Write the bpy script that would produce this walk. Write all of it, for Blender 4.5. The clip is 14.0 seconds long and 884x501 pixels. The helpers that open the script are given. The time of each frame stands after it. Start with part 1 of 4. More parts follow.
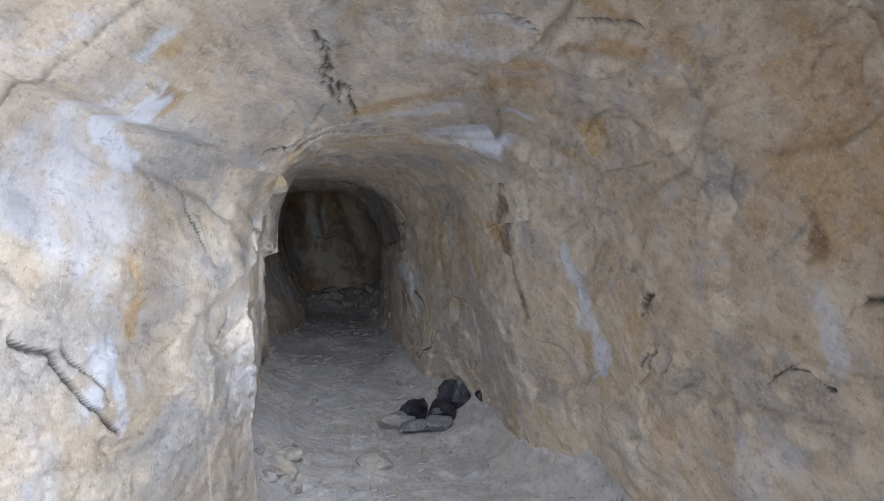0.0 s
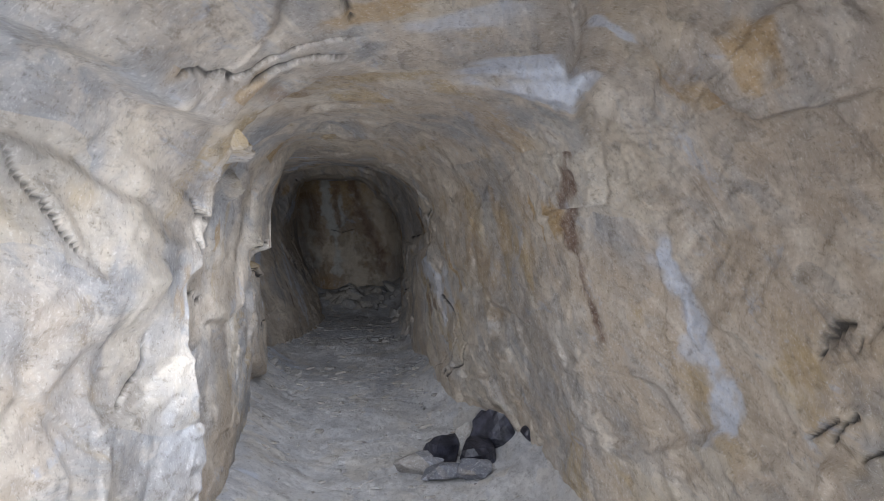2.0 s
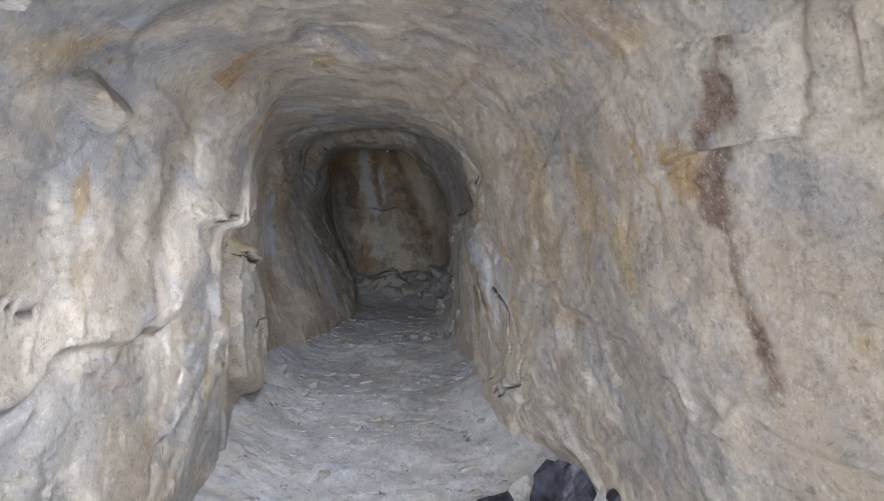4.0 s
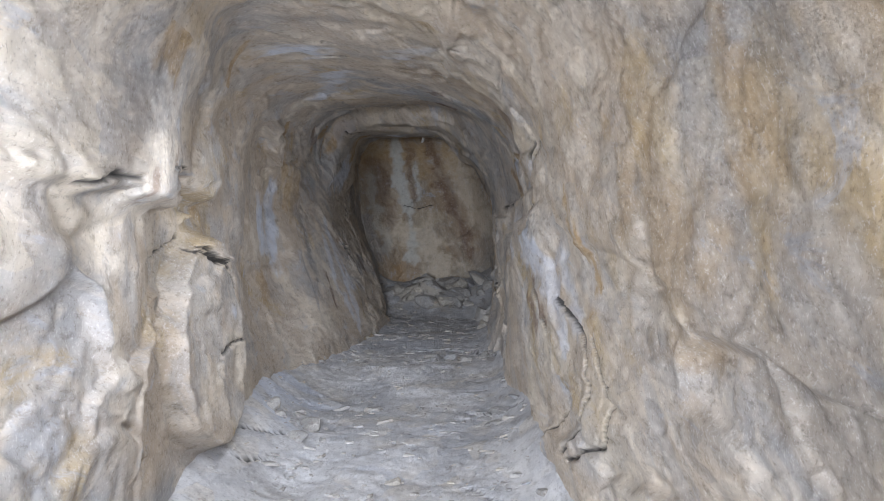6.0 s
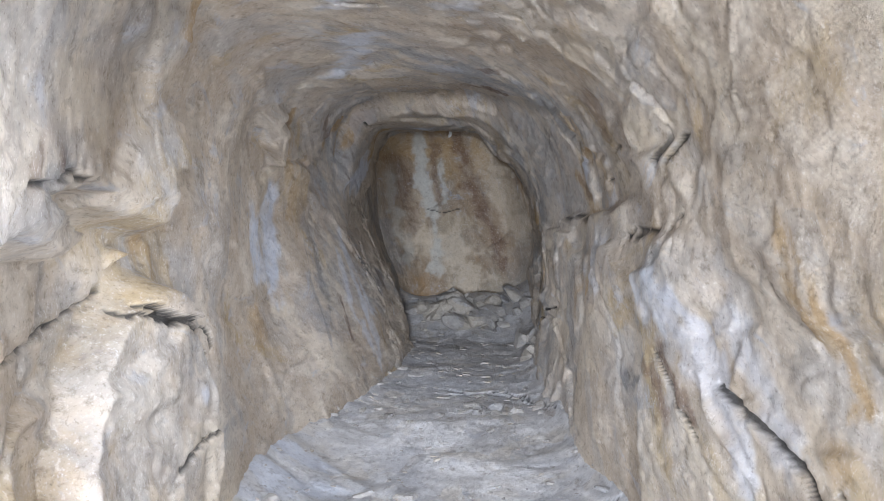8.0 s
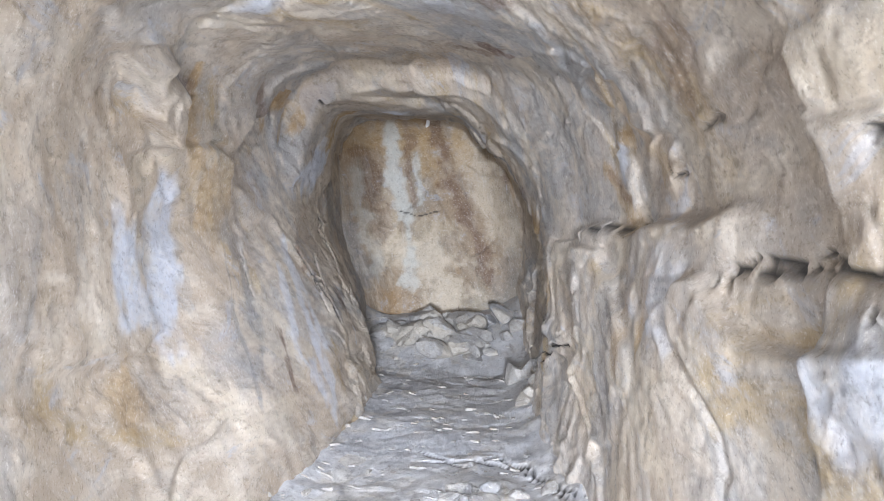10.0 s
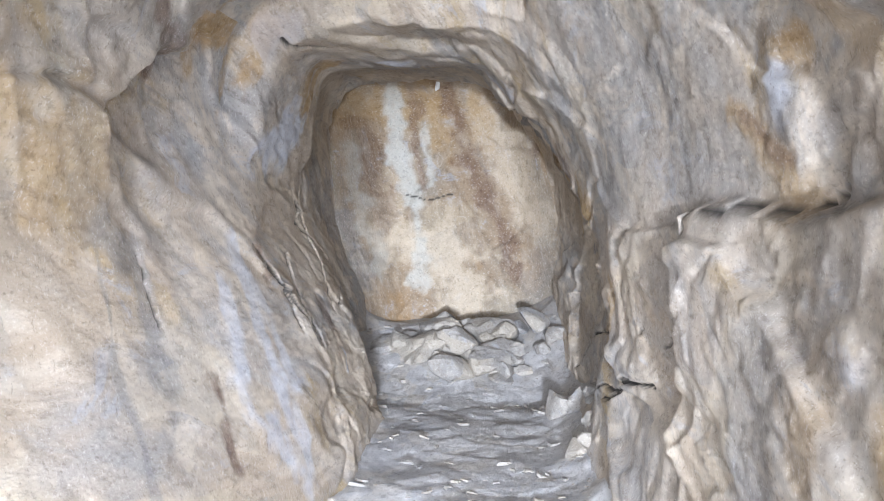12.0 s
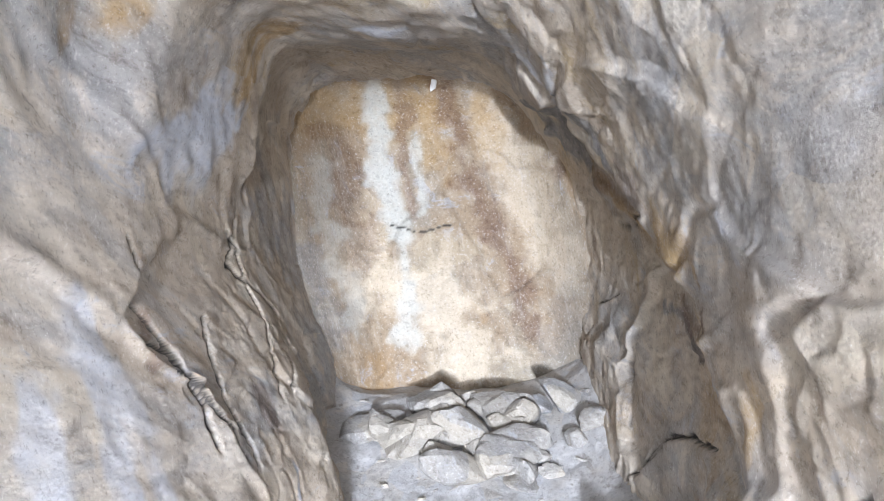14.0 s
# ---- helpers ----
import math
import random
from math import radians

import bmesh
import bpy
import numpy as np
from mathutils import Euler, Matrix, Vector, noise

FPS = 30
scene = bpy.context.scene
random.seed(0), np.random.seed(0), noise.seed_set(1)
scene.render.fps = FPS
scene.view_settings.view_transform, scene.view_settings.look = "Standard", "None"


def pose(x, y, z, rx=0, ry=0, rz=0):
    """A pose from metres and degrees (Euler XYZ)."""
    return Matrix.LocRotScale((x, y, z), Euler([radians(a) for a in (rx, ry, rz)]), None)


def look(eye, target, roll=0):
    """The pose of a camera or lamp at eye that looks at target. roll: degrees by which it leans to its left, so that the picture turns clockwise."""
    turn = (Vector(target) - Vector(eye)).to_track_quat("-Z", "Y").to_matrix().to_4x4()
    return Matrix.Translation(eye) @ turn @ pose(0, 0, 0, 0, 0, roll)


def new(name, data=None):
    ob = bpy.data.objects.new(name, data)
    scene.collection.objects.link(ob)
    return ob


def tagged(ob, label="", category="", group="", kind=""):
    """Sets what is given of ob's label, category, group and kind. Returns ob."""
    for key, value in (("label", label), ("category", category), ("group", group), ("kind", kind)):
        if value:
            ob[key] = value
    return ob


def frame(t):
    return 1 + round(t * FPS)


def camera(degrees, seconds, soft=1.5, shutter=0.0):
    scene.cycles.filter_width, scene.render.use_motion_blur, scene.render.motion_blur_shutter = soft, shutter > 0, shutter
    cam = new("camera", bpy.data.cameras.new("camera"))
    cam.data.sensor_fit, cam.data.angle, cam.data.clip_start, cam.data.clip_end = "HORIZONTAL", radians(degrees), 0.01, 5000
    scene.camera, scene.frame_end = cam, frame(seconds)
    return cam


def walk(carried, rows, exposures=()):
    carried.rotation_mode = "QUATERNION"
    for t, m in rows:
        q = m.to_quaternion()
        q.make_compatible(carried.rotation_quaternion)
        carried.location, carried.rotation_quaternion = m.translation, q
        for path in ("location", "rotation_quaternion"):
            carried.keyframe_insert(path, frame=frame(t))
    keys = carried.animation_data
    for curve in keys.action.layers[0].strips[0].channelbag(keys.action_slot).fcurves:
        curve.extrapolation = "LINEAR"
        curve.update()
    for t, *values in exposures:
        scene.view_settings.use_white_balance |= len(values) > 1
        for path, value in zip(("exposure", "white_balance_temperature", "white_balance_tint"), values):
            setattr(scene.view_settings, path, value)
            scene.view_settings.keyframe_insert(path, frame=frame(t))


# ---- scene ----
cam = camera(50.6, 14.0, 0.8)
METRES, EYE, TILT, LEAN, TURN = 12.3, 1.4, 0.0, 0.0, -4.5
ROWS = [
    (0.0, 0.0, 0.0, 0.0, 0.01, 1.2, 0.3),
    (0.5, -0.0031, 0.0328, 0.0007, 0.71, 1.03, 0.24),
    (1.0, -0.0038, 0.0632, 0.0004, 0.83, 0.98, 0.21),
    (1.5, -0.0012, 0.098, 0.0044, 1.22, 0.9, 0.23),
    (2.0, -0.0062, 0.1351, 0.0037, 1.49, 0.83, 0.24),
    (2.5, -0.0082, 0.1684, 0.0059, 1.72, 0.67, 0.21),
    (3.0, -0.0046, 0.2099, 0.0072, 2.52, -0.62, 0.08),
    (5.5, -0.0153, 0.3968, -0.0015, 7.32, 0.43, 0.16),
    (6.0, -0.0199, 0.433, -0.0012, 7.5, 0.22, 0.12),
    (6.5, -0.0262, 0.4673, 0.0036, 8.66, -0.34, 0.26),
    (7.0, -0.039, 0.4953, 0.0076, 8.8, -0.45, -0.01),
    (7.5, -0.05, 0.5238, 0.0115, 8.15, -0.19, -0.31),
    (8.0, -0.0559, 0.5596, 0.0136, 8.07, -0.06, -0.36),
    (10.5, -0.0807, 0.7366, 0.023, 5.99, -0.01, -0.74),
    (11.0, -0.0824, 0.7757, 0.0235, 6.65, 0.61, 0.43),
    (11.5, -0.0854, 0.8031, 0.0244, 7.31, 0.1, 0.68),
    (12.0, -0.0938, 0.8395, 0.0256, 7.36, -0.92, 0.38),
    (12.5, -0.0961, 0.8775, 0.0246, 7.26, -1.05, 0.41),
    (13.0, -0.1005, 0.913, 0.0285, 7.25, -1.01, 0.39),
    (13.5, -0.113, 0.949, 0.0328, 6.63, 0.28, -0.3),
    (14.0, -0.1207, 0.9839, 0.0327, 6.07, 0.89, -0.31),
]
EXPOSURES = [(0.0, 0.65), (1.5, 0.95), (3.0, 1.5), (6.0, 2.82), (8.0, 3.55), (10.5, 4.8), (12.5, 5.2), (14.0, 5.55)]
walk(cam, [(t, pose(0, 0, EYE, TILT, LEAN, TURN) @ pose(METRES * x, METRES * y, METRES * z, 90 + pitch, roll, yaw)) for t, x, y, z, yaw, pitch, roll in ROWS], EXPOSURES)

# ---- light: fixed lamps added along the adit in place of the walker's carried light ----
world = bpy.data.worlds.new("world")
world.use_nodes = True
world.node_tree.nodes["Background"].inputs[0].default_value = (0.0, 0.0, 0.0, 1)
scene.world = world


def stand_in_lamp(x, y, z, tx, ty, tz, watts, angle=120, colour=(1.0, 0.95, 0.88)):
    lamp = bpy.data.lights.new("stand_in_lamp", "SPOT")
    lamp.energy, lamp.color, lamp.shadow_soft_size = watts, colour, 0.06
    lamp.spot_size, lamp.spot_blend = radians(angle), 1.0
    ob = new("stand_in_lamp", lamp)
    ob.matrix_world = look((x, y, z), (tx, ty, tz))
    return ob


# fourteen added lamps, 1.1 m apart, all lit together; they shine ahead, weaker deeper in
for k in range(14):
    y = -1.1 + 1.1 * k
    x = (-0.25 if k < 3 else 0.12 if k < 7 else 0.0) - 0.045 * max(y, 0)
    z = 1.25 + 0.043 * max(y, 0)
    stand_in_lamp(x, y, z, x - (2.9 if k < 4 else 1.1 if k < 8 else 1.5), y + 5, z - (1.6 if k < 3 else 2.4), 92 * 0.70 ** k * (1.5 if k < 3 else 1.15 if k < 11 else 0.85), 178 if k < 3 else 160, (0.92, 1.0, 1.17))
# five more added lamps, narrow and aimed low, to brighten the floor ahead
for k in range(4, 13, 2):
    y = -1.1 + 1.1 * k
    stand_in_lamp(-0.05 - 0.045 * y, y, 1.25 + 0.043 * y, -0.55 - 0.045 * y, y + 4.6, 0.05 + 0.043 * y, 92 * 0.70 ** k * (2.2 if k < 12 else 1.4), 46, (0.90, 1.0, 1.24))


# ---- noise for shapes ----
def hashed(ix, iy, iz, seed):
    h = (ix.astype(np.int64) * 374761393 + iy.astype(np.int64) * 668265263 + iz.astype(np.int64) * 2147483647 + seed * 974711) & 0xFFFFFFFF
    h = ((h ^ (h >> 13)) * 1274126177) & 0xFFFFFFFF
    h = ((h ^ (h >> 16)) * 2246822519) & 0xFFFFFFFF
    return ((h ^ (h >> 15)) & 0xFFFFFF) / 0xFFFFFF


def value_noise(x, y, z, seed=0):
    """Smooth noise between -1 and 1."""
    fx, fy, fz = np.floor(x), np.floor(y), np.floor(z)
    u, v, w = x - fx, y - fy, z - fz
    u, v, w = (k * k * k * (k * (k * 6 - 15) + 10) for k in (u, v, w))
    total = 0
    for dx in (0, 1):
        for dy in (0, 1):
            for dz in (0, 1):
                weight = (u if dx else 1 - u) * (v if dy else 1 - v) * (w if dz else 1 - w)
                total = total + weight * hashed(fx + dx, fy + dy, fz + dz, seed)
    return total * 2 - 1


def fractal(x, y, z, octaves=4, seed=0, gain=0.5):
    total, size = 0, 1.0
    for k in range(octaves):
        total = total + size * value_noise(x * 2.03 ** k + 7.1 * k, y * 2.03 ** k - 3.7 * k, z * 2.03 ** k + 1.9 * k, seed + k)
        size *= gain
    return total


def cells(x, y, z, seed=0, tilt=0.0):
    """For each place: a random value of its nearest cell, tilted within the cell, and the gap between the two nearest cell centres."""
    fx, fy, fz = np.floor(x), np.floor(y), np.floor(z)
    best, second, value = np.full(x.shape, 9.0), np.full(x.shape, 9.0), np.zeros(x.shape)
    for dx in (-1, 0, 1):
        for dy in (-1, 0, 1):
            for dz in (-1, 0, 1):
                cx, cy, cz = fx + dx, fy + dy, fz + dz
                h1, h2, h3 = (hashed(cx, cy, cz, seed + k) for k in (0, 1, 2))
                ox, oy, oz = x - cx - h1, y - cy - h2, z - cz - h3
                d = np.sqrt(ox * ox + oy * oy + oz * oz)
                nearer = d < best
                second = np.where(nearer, best, np.minimum(second, d))
                own = hashed(cx, cy, cz, seed + 3) * 2 - 1
                if tilt:
                    own = own + tilt * ((h2 * 7.3 % 1 - 0.5) * ox + (h3 * 9.1 % 1 - 0.5) * oy + (h1 * 5.7 % 1 - 0.5) * oz)
                value = np.where(nearer, own, value)
                best = np.where(nearer, d, best)
    return value, second - best


def smooth(a, b, x):
    k = np.clip((x - a) / (b - a), 0, 1)
    return k * k * (3 - 2 * k)


# ---- the plan of the adit, along y ----
def along(y, *stops):
    """A value that runs through (y, value) stops."""
    return np.interp(y, [s[0] for s in stops], [s[1] for s in stops])


def left_x(y):
    return along(y, (-3, -1.2), (0, -1.15), (2, -1.0), (3.6, -0.74), (4.72, -0.57), (4.84, -0.76), (6.5, -0.80), (8.0, -0.92), (9.0, -1.14), (10.5, -1.26), (12.0, -1.47), (13.0, -1.45), (14.5, -1.45), (16.0, -1.45), (17.0, -1.5), (19, -1.6))


def right_x(y):
    return along(y, (-3, 1.4), (2.5, 1.42), (4.5, 1.26), (5.3, 1.18), (6.2, 0.90), (7.2, 0.78), (8.0, 0.64), (8.9, 0.50), (10.35, 0.40), (10.5, 0.46), (12.6, 0.44), (13.3, 0.36), (14.0, 0.32), (15.4, 0.32), (17.0, 0.26), (19, 0.2))


def floor_z(y):
    return along(y, (-3, -0.14), (0, -0.11), (5, 0.01), (7.6, 0.12), (10, 0.31), (13.9, 0.53), (19, 0.75))


def roof_z(y):
    return along(y, (-3, 2.3), (1, 2.25), (3.5, 2.10), (4.6, 2.08), (5.6, 2.12), (7, 2.22), (9.4, 2.34), (12, 2.52), (14.4, 2.82), (14.7, 2.68), (16, 2.78), (17, 2.95), (19, 3.1))


END = 18.3


# marks on the rock: cracks and stains, each a run of places on one surface
CRACKS, STAINS = [], []


def crack(side, width, lip, *run):
    """A crack that runs through places (a, b) of a surface; lip: how far one flank stands proud."""
    CRACKS.append((side, width, lip, np.array(run, dtype=float)))


def stain(side, kind, width, strength, *run):
    """A vein or patch of another colour along places (a, b) of a surface."""
    STAINS.append((side, kind, width, strength, np.array(run, dtype=float)))


# cracks and stains, surface by surface: (y, z) on walls, (x, y) on roof and floor, (x, z) on the end face
crack("left", 0.020, 0.020, (2.39, 1.29), (2.47, 1.22), (2.53, 1.19), (2.62, 1.17), (2.73, 1.12), (2.82, 1.04), (3.08, 0.88))
crack("left", 0.008, 0.000, (2.69, 1.20), (2.89, 1.10), (3.01, 0.98))
crack("left", 0.012, 0.015, (2.91, 1.77), (3.06, 1.73), (3.19, 1.68))
crack("left", 0.010, 0.000, (2.68, 1.89), (2.80, 1.87))
crack("left", 0.022, 0.030, (2.72, 1.89), (2.85, 1.85), (3.30, 1.84), (3.80, 1.88))
crack("roof", 0.012, 0.010, (-0.17, 2.78), (-0.15, 3.06), (-0.13, 3.51), (-0.11, 3.81))
crack("left", 0.006, 0.010, (3.26, 1.79), (3.52, 1.63), (3.79, 1.49))
crack("right", 0.025, 0.020, (4.05, 1.30), (4.19, 1.23), (4.25, 1.18))
crack("right", 0.030, 0.020, (4.06, 1.05), (4.24, 0.94))
crack("floor", 0.030, 0.020, (1.26, 4.66), (1.22, 4.76), (1.10, 4.67))
crack("right", 0.012, 0.010, (2.62, 1.26), (2.61, 1.29), (2.54, 1.31), (2.44, 1.30))
crack("right", 0.006, 0.000, (3.10, 1.01), (2.98, 1.08), (2.83, 1.08), (2.72, 1.02))
crack("roof", 0.010, 0.000, (0.07, 2.86), (0.15, 2.90))
crack("roof", 0.020, 0.020, (0.34, 2.86), (0.43, 2.85), (0.56, 2.98))
crack("roof", 0.008, 0.000, (0.15, 3.68), (0.23, 3.70))
crack("roof", 0.025, 0.020, (0.66, 3.00), (0.73, 2.93), (0.85, 2.90))
crack("right", 0.012, 0.030, (4.85, 1.93), (4.76, 1.90), (4.32, 1.87))
crack("left", 0.012, 0.020, (4.37, 1.82), (4.47, 1.76), (4.51, 1.74))
crack("left", 0.016, 0.020, (4.53, 1.65), (4.62, 1.61), (5.15, 1.55))
crack("left", 0.010, 0.000, (4.65, 1.53), (4.70, 1.49))
crack("left", 0.008, 0.000, (5.99, 1.81), (6.28, 1.75))
crack("left", 0.015, 0.030, (4.43, 1.78), (5.13, 1.89), (5.48, 1.97))
crack("left", 0.010, 0.015, (5.17, 1.33), (5.67, 1.31), (5.77, 1.35))
crack("right", 0.016, 0.020, (8.89, 1.06), (8.61, 0.86), (8.68, 0.70), (9.19, 0.52))
crack("floor", 0.012, 0.020, (-0.55, 13.93), (-0.30, 13.64), (-0.10, 13.79), (0.20, 12.86))
crack("floor", 0.012, 0.010, (0.05, 9.68), (0.20, 9.42), (0.32, 9.18))
crack("left", 0.014, 0.020, (7.43, 1.58), (7.58, 1.60), (7.75, 1.60), (7.81, 1.61))
crack("left", 0.022, 0.030, (9.18, 1.40), (9.57, 1.35), (10.30, 1.27), (10.36, 1.17))
crack("left", 0.008, 0.010, (8.52, 1.34), (8.76, 1.39), (9.21, 1.44))
crack("right", 0.030, 0.020, (9.90, 1.92), (10.17, 1.88))
crack("right", 0.020, 0.020, (9.58, 1.20), (9.04, 1.08), (8.92, 1.00), (8.84, 0.84), (9.24, 0.53))
crack("right", 0.010, 0.000, (8.46, 2.00), (8.59, 1.96))
crack("right", 0.014, 0.000, (9.35, 0.73), (9.67, 0.55))
crack("floor", 0.022, 0.030, (-0.52, 13.74), (-0.23, 13.72), (0.01, 13.56), (0.23, 12.86))
crack("floor", 0.014, 0.020, (-0.01, 11.26), (0.18, 11.14), (0.36, 10.97))
crack("floor", 0.014, 0.010, (-1.02, 9.63), (-0.91, 9.92))
crack("floor", 0.010, 0.010, (-1.12, 10.04), (-0.97, 10.43))
crack("roof", 0.015, 0.020, (-0.60, 9.58), (-0.54, 9.67))
crack("roof", 0.020, 0.020, (-0.66, 10.03), (-0.51, 10.12))
crack("roof", 0.015, 0.020, (-0.06, 9.41), (0.04, 9.33))
crack("right", 0.012, 0.010, (8.38, 2.01), (8.40, 1.94), (8.58, 1.95))
crack("right", 0.015, 0.010, (9.77, 1.90), (10.05, 1.84))
crack("right", 0.020, 0.020, (11.16, 1.63), (10.17, 1.66))
crack("right", 0.010, 0.000, (9.85, 1.69), (9.86, 1.58))
crack("right", 0.014, 0.015, (10.19, 1.21), (9.70, 1.00))
crack("right", 0.008, 0.000, (8.51, 1.52), (8.47, 1.56))
crack("right", 0.018, -0.020, (13.36, 1.77), (13.02, 1.78), (12.74, 1.78), (12.60, 1.82))
crack("right", 0.014, 0.010, (13.36, 1.76), (13.42, 1.64), (13.64, 1.53), (13.70, 1.42), (13.86, 1.30))
crack("right", 0.022, 0.020, (11.34, 2.04), (11.22, 2.05), (11.14, 2.05))
crack("right", 0.012, 0.010, (15.70, 0.83), (14.15, 1.12), (13.89, 1.17))
crack("left", 0.012, 0.020, (14.63, 1.58), (14.98, 1.42), (15.06, 1.24))
crack("left", 0.012, 0.020, (12.90, 2.43), (13.28, 2.51))
crack("right", 0.010, 0.010, (11.97, 1.96), (11.75, 1.93))
crack("roof", 0.012, 0.010, (-1.31, 14.63), (-1.14, 15.10))
crack("left", 0.014, 0.020, (14.65, 1.70), (14.84, 1.55), (15.01, 1.29), (15.08, 1.18))
crack("left", 0.010, 0.010, (13.23, 1.67), (13.27, 1.43))
crack("right", 0.015, 0.020, (14.20, 1.24), (14.02, 1.35))
crack("right", 0.012, 0.020, (14.84, 0.93), (14.15, 1.13))
crack("left", 0.014, 0.020, (14.63, 1.60), (14.84, 1.54), (14.89, 1.45), (14.92, 1.39), (14.88, 1.28))
crack("left", 0.008, 0.010, (14.67, 1.87), (14.74, 1.75), (14.59, 1.67))
crack("left", 0.012, 0.020, (15.78, 1.95), (15.93, 1.78), (16.02, 1.54), (15.75, 1.30))
crack("left", 0.012, 0.020, (15.26, 1.63), (15.12, 1.39), (15.20, 1.20), (15.15, 1.07))
crack("right", 0.020, 0.020, (16.93, 2.01), (15.87, 2.01))
crack("right", 0.010, 0.020, (18.00, 1.29), (17.60, 1.58), (17.12, 1.66))
crack("right", 0.014, 0.020, (16.55, 0.79), (16.12, 1.08), (15.74, 1.17))
crack("end", 0.009, 0.020, (-1.05, 2.06), (-0.86, 2.03), (-0.64, 2.07))
crack("floor", 0.014, 0.020, (-0.44, 17.75), (-0.24, 17.84))
crack("left", 0.014, 0.020, (9.24, 1.41), (9.49, 1.38), (9.74, 1.31), (10.29, 1.15))
crack("left", 0.020, 0.020, (8.89, 2.01), (9.18, 1.98), (9.19, 1.86))
crack("left", 0.012, 0.010, (8.20, 1.69), (8.44, 1.71), (8.74, 1.74))
crack("right", 0.012, 0.010, (9.97, 1.86), (9.69, 1.91))
crack("right", 0.016, 0.020, (11.16, 1.58), (10.94, 1.66), (10.30, 1.68))
crack("right", 0.012, 0.010, (10.15, 1.59), (9.82, 1.71))
crack("right", 0.010, 0.010, (9.17, 1.48), (9.01, 1.47))
crack("right", 0.010, 0.010, (8.58, 1.96), (8.56, 1.96))
crack("left", 0.012, 0.020, (3.02, 1.88), (3.22, 1.85), (3.44, 1.88), (3.79, 1.93), (4.02, 1.98))
crack("roof", 0.010, 0.010, (-0.47, 3.77), (-0.38, 4.06), (-0.19, 4.19), (-0.03, 4.31))
crack("left", 0.010, 0.010, (3.40, 1.80), (3.70, 1.84), (3.97, 1.90))
crack("roof", 0.012, 0.000, (-0.13, 3.55), (-0.13, 3.74))
crack("left", 0.012, 0.010, (4.30, 1.24), (4.31, 1.15), (4.16, 1.07))
crack("right", 0.010, 0.010, (4.71, 1.95), (4.62, 1.90), (4.21, 1.88))
crack("right", 0.014, 0.020, (4.03, 1.22), (3.93, 1.29))
crack("right", 0.020, 0.020, (4.06, 0.92), (3.91, 1.01))
stain("left", "pale", 0.035, 0.90, (2.39, 1.98), (2.59, 1.91), (2.73, 1.84), (2.91, 1.73))
stain("roof", "pale", 0.032, 0.80, (-0.57, 2.38), (-0.50, 2.39))
stain("left", "pale", 0.099, 0.90, (2.94, 1.16), (3.04, 1.01))
stain("left", "pale", 0.070, 0.60, (2.40, 1.76), (2.47, 1.80))
stain("left", "pale", 0.131, 0.60, (2.58, 1.63), (2.93, 1.51))
stain("roof", "pale", 0.078, 0.60, (0.17, 4.28), (0.38, 4.22))
stain("roof", "pale", 0.114, 0.90, (0.43, 4.88), (0.63, 5.03))
stain("right", "pale", 0.088, 0.70, (5.27, 1.33), (5.20, 1.11))
stain("right", "pale", 0.068, 0.70, (2.70, 1.26), (2.66, 1.16))
stain("roof", "pale", 0.075, 0.40, (0.28, 3.16), (0.59, 3.24))
stain("right", "pale", 0.096, 0.40, (3.38, 0.62), (3.00, 0.74))
stain("left", "pale", 0.061, 0.70, (4.74, 0.73))
stain("left", "pale", 0.101, 0.35, (2.53, 0.95), (2.64, 0.82))
stain("left", "ochre", 0.088, 0.80, (3.12, 1.39), (3.14, 1.29))
stain("left", "ochre", 0.035, 0.80, (2.53, 1.96), (2.75, 1.89))
stain("roof", "ochre", 0.033, 0.70, (-0.53, 2.43), (-0.48, 2.48))
stain("roof", "ochre", 0.072, 0.60, (0.09, 4.05), (0.56, 3.74), (0.65, 3.87))
stain("roof", "ochre", 0.091, 0.80, (0.83, 3.16), (0.89, 3.15))
stain("right", "ochre", 0.208, 0.55, (2.60, 1.96), (2.46, 1.86))
stain("right", "ochre", 0.190, 0.60, (2.70, 1.73), (2.67, 1.59))
stain("right", "ochre", 0.091, 0.50, (3.09, 1.60))
stain("right", "ochre", 0.078, 0.80, (6.10, 1.73), (6.16, 1.66))
stain("right", "ochre", 0.134, 0.40, (3.93, 0.64))
stain("left", "ochre", 0.060, 0.50, (2.51, 1.62))
stain("roof", "ochre", 0.064, 0.60, (0.99, 4.59))
stain("left", "ochre", 0.073, 0.35, (2.51, 1.40))
stain("right", "rust", 0.044, 0.90, (5.82, 1.86), (6.10, 1.62), (5.97, 1.32), (5.93, 1.11))
stain("roof", "rust", 0.033, 0.80, (0.42, 3.50))
stain("right", "rust", 0.050, 0.80, (2.74, 1.49))
stain("left", "rust", 0.033, 0.70, (2.42, 1.56), (2.49, 1.51))
stain("roof", "rust", 0.042, 0.50, (0.73, 3.16))
stain("right", "grey", 0.063, 0.80, (3.35, 1.73), (3.10, 1.72))
stain("right", "grey", 0.163, 0.60, (3.94, 0.88), (3.23, 0.95), (2.81, 0.97))
stain("left", "grey", 0.073, 0.50, (2.49, 0.97))
stain("right", "grey", 0.390, 0.45, (7.10, 2.17), (7.89, 1.30), (6.42, 0.93))
stain("left", "grey", 0.073, 0.50, (2.56, 1.70), (2.47, 1.58))
stain("left", "grey", 0.099, 0.40, (2.62, 1.34), (2.54, 1.26))
stain("right", "pale", 0.087, 0.85, (5.35, 1.45), (5.30, 1.32), (5.16, 1.18), (5.10, 1.02), (5.04, 0.92))
stain("roof", "pale", 0.087, 0.85, (0.44, 5.13), (0.66, 5.13))
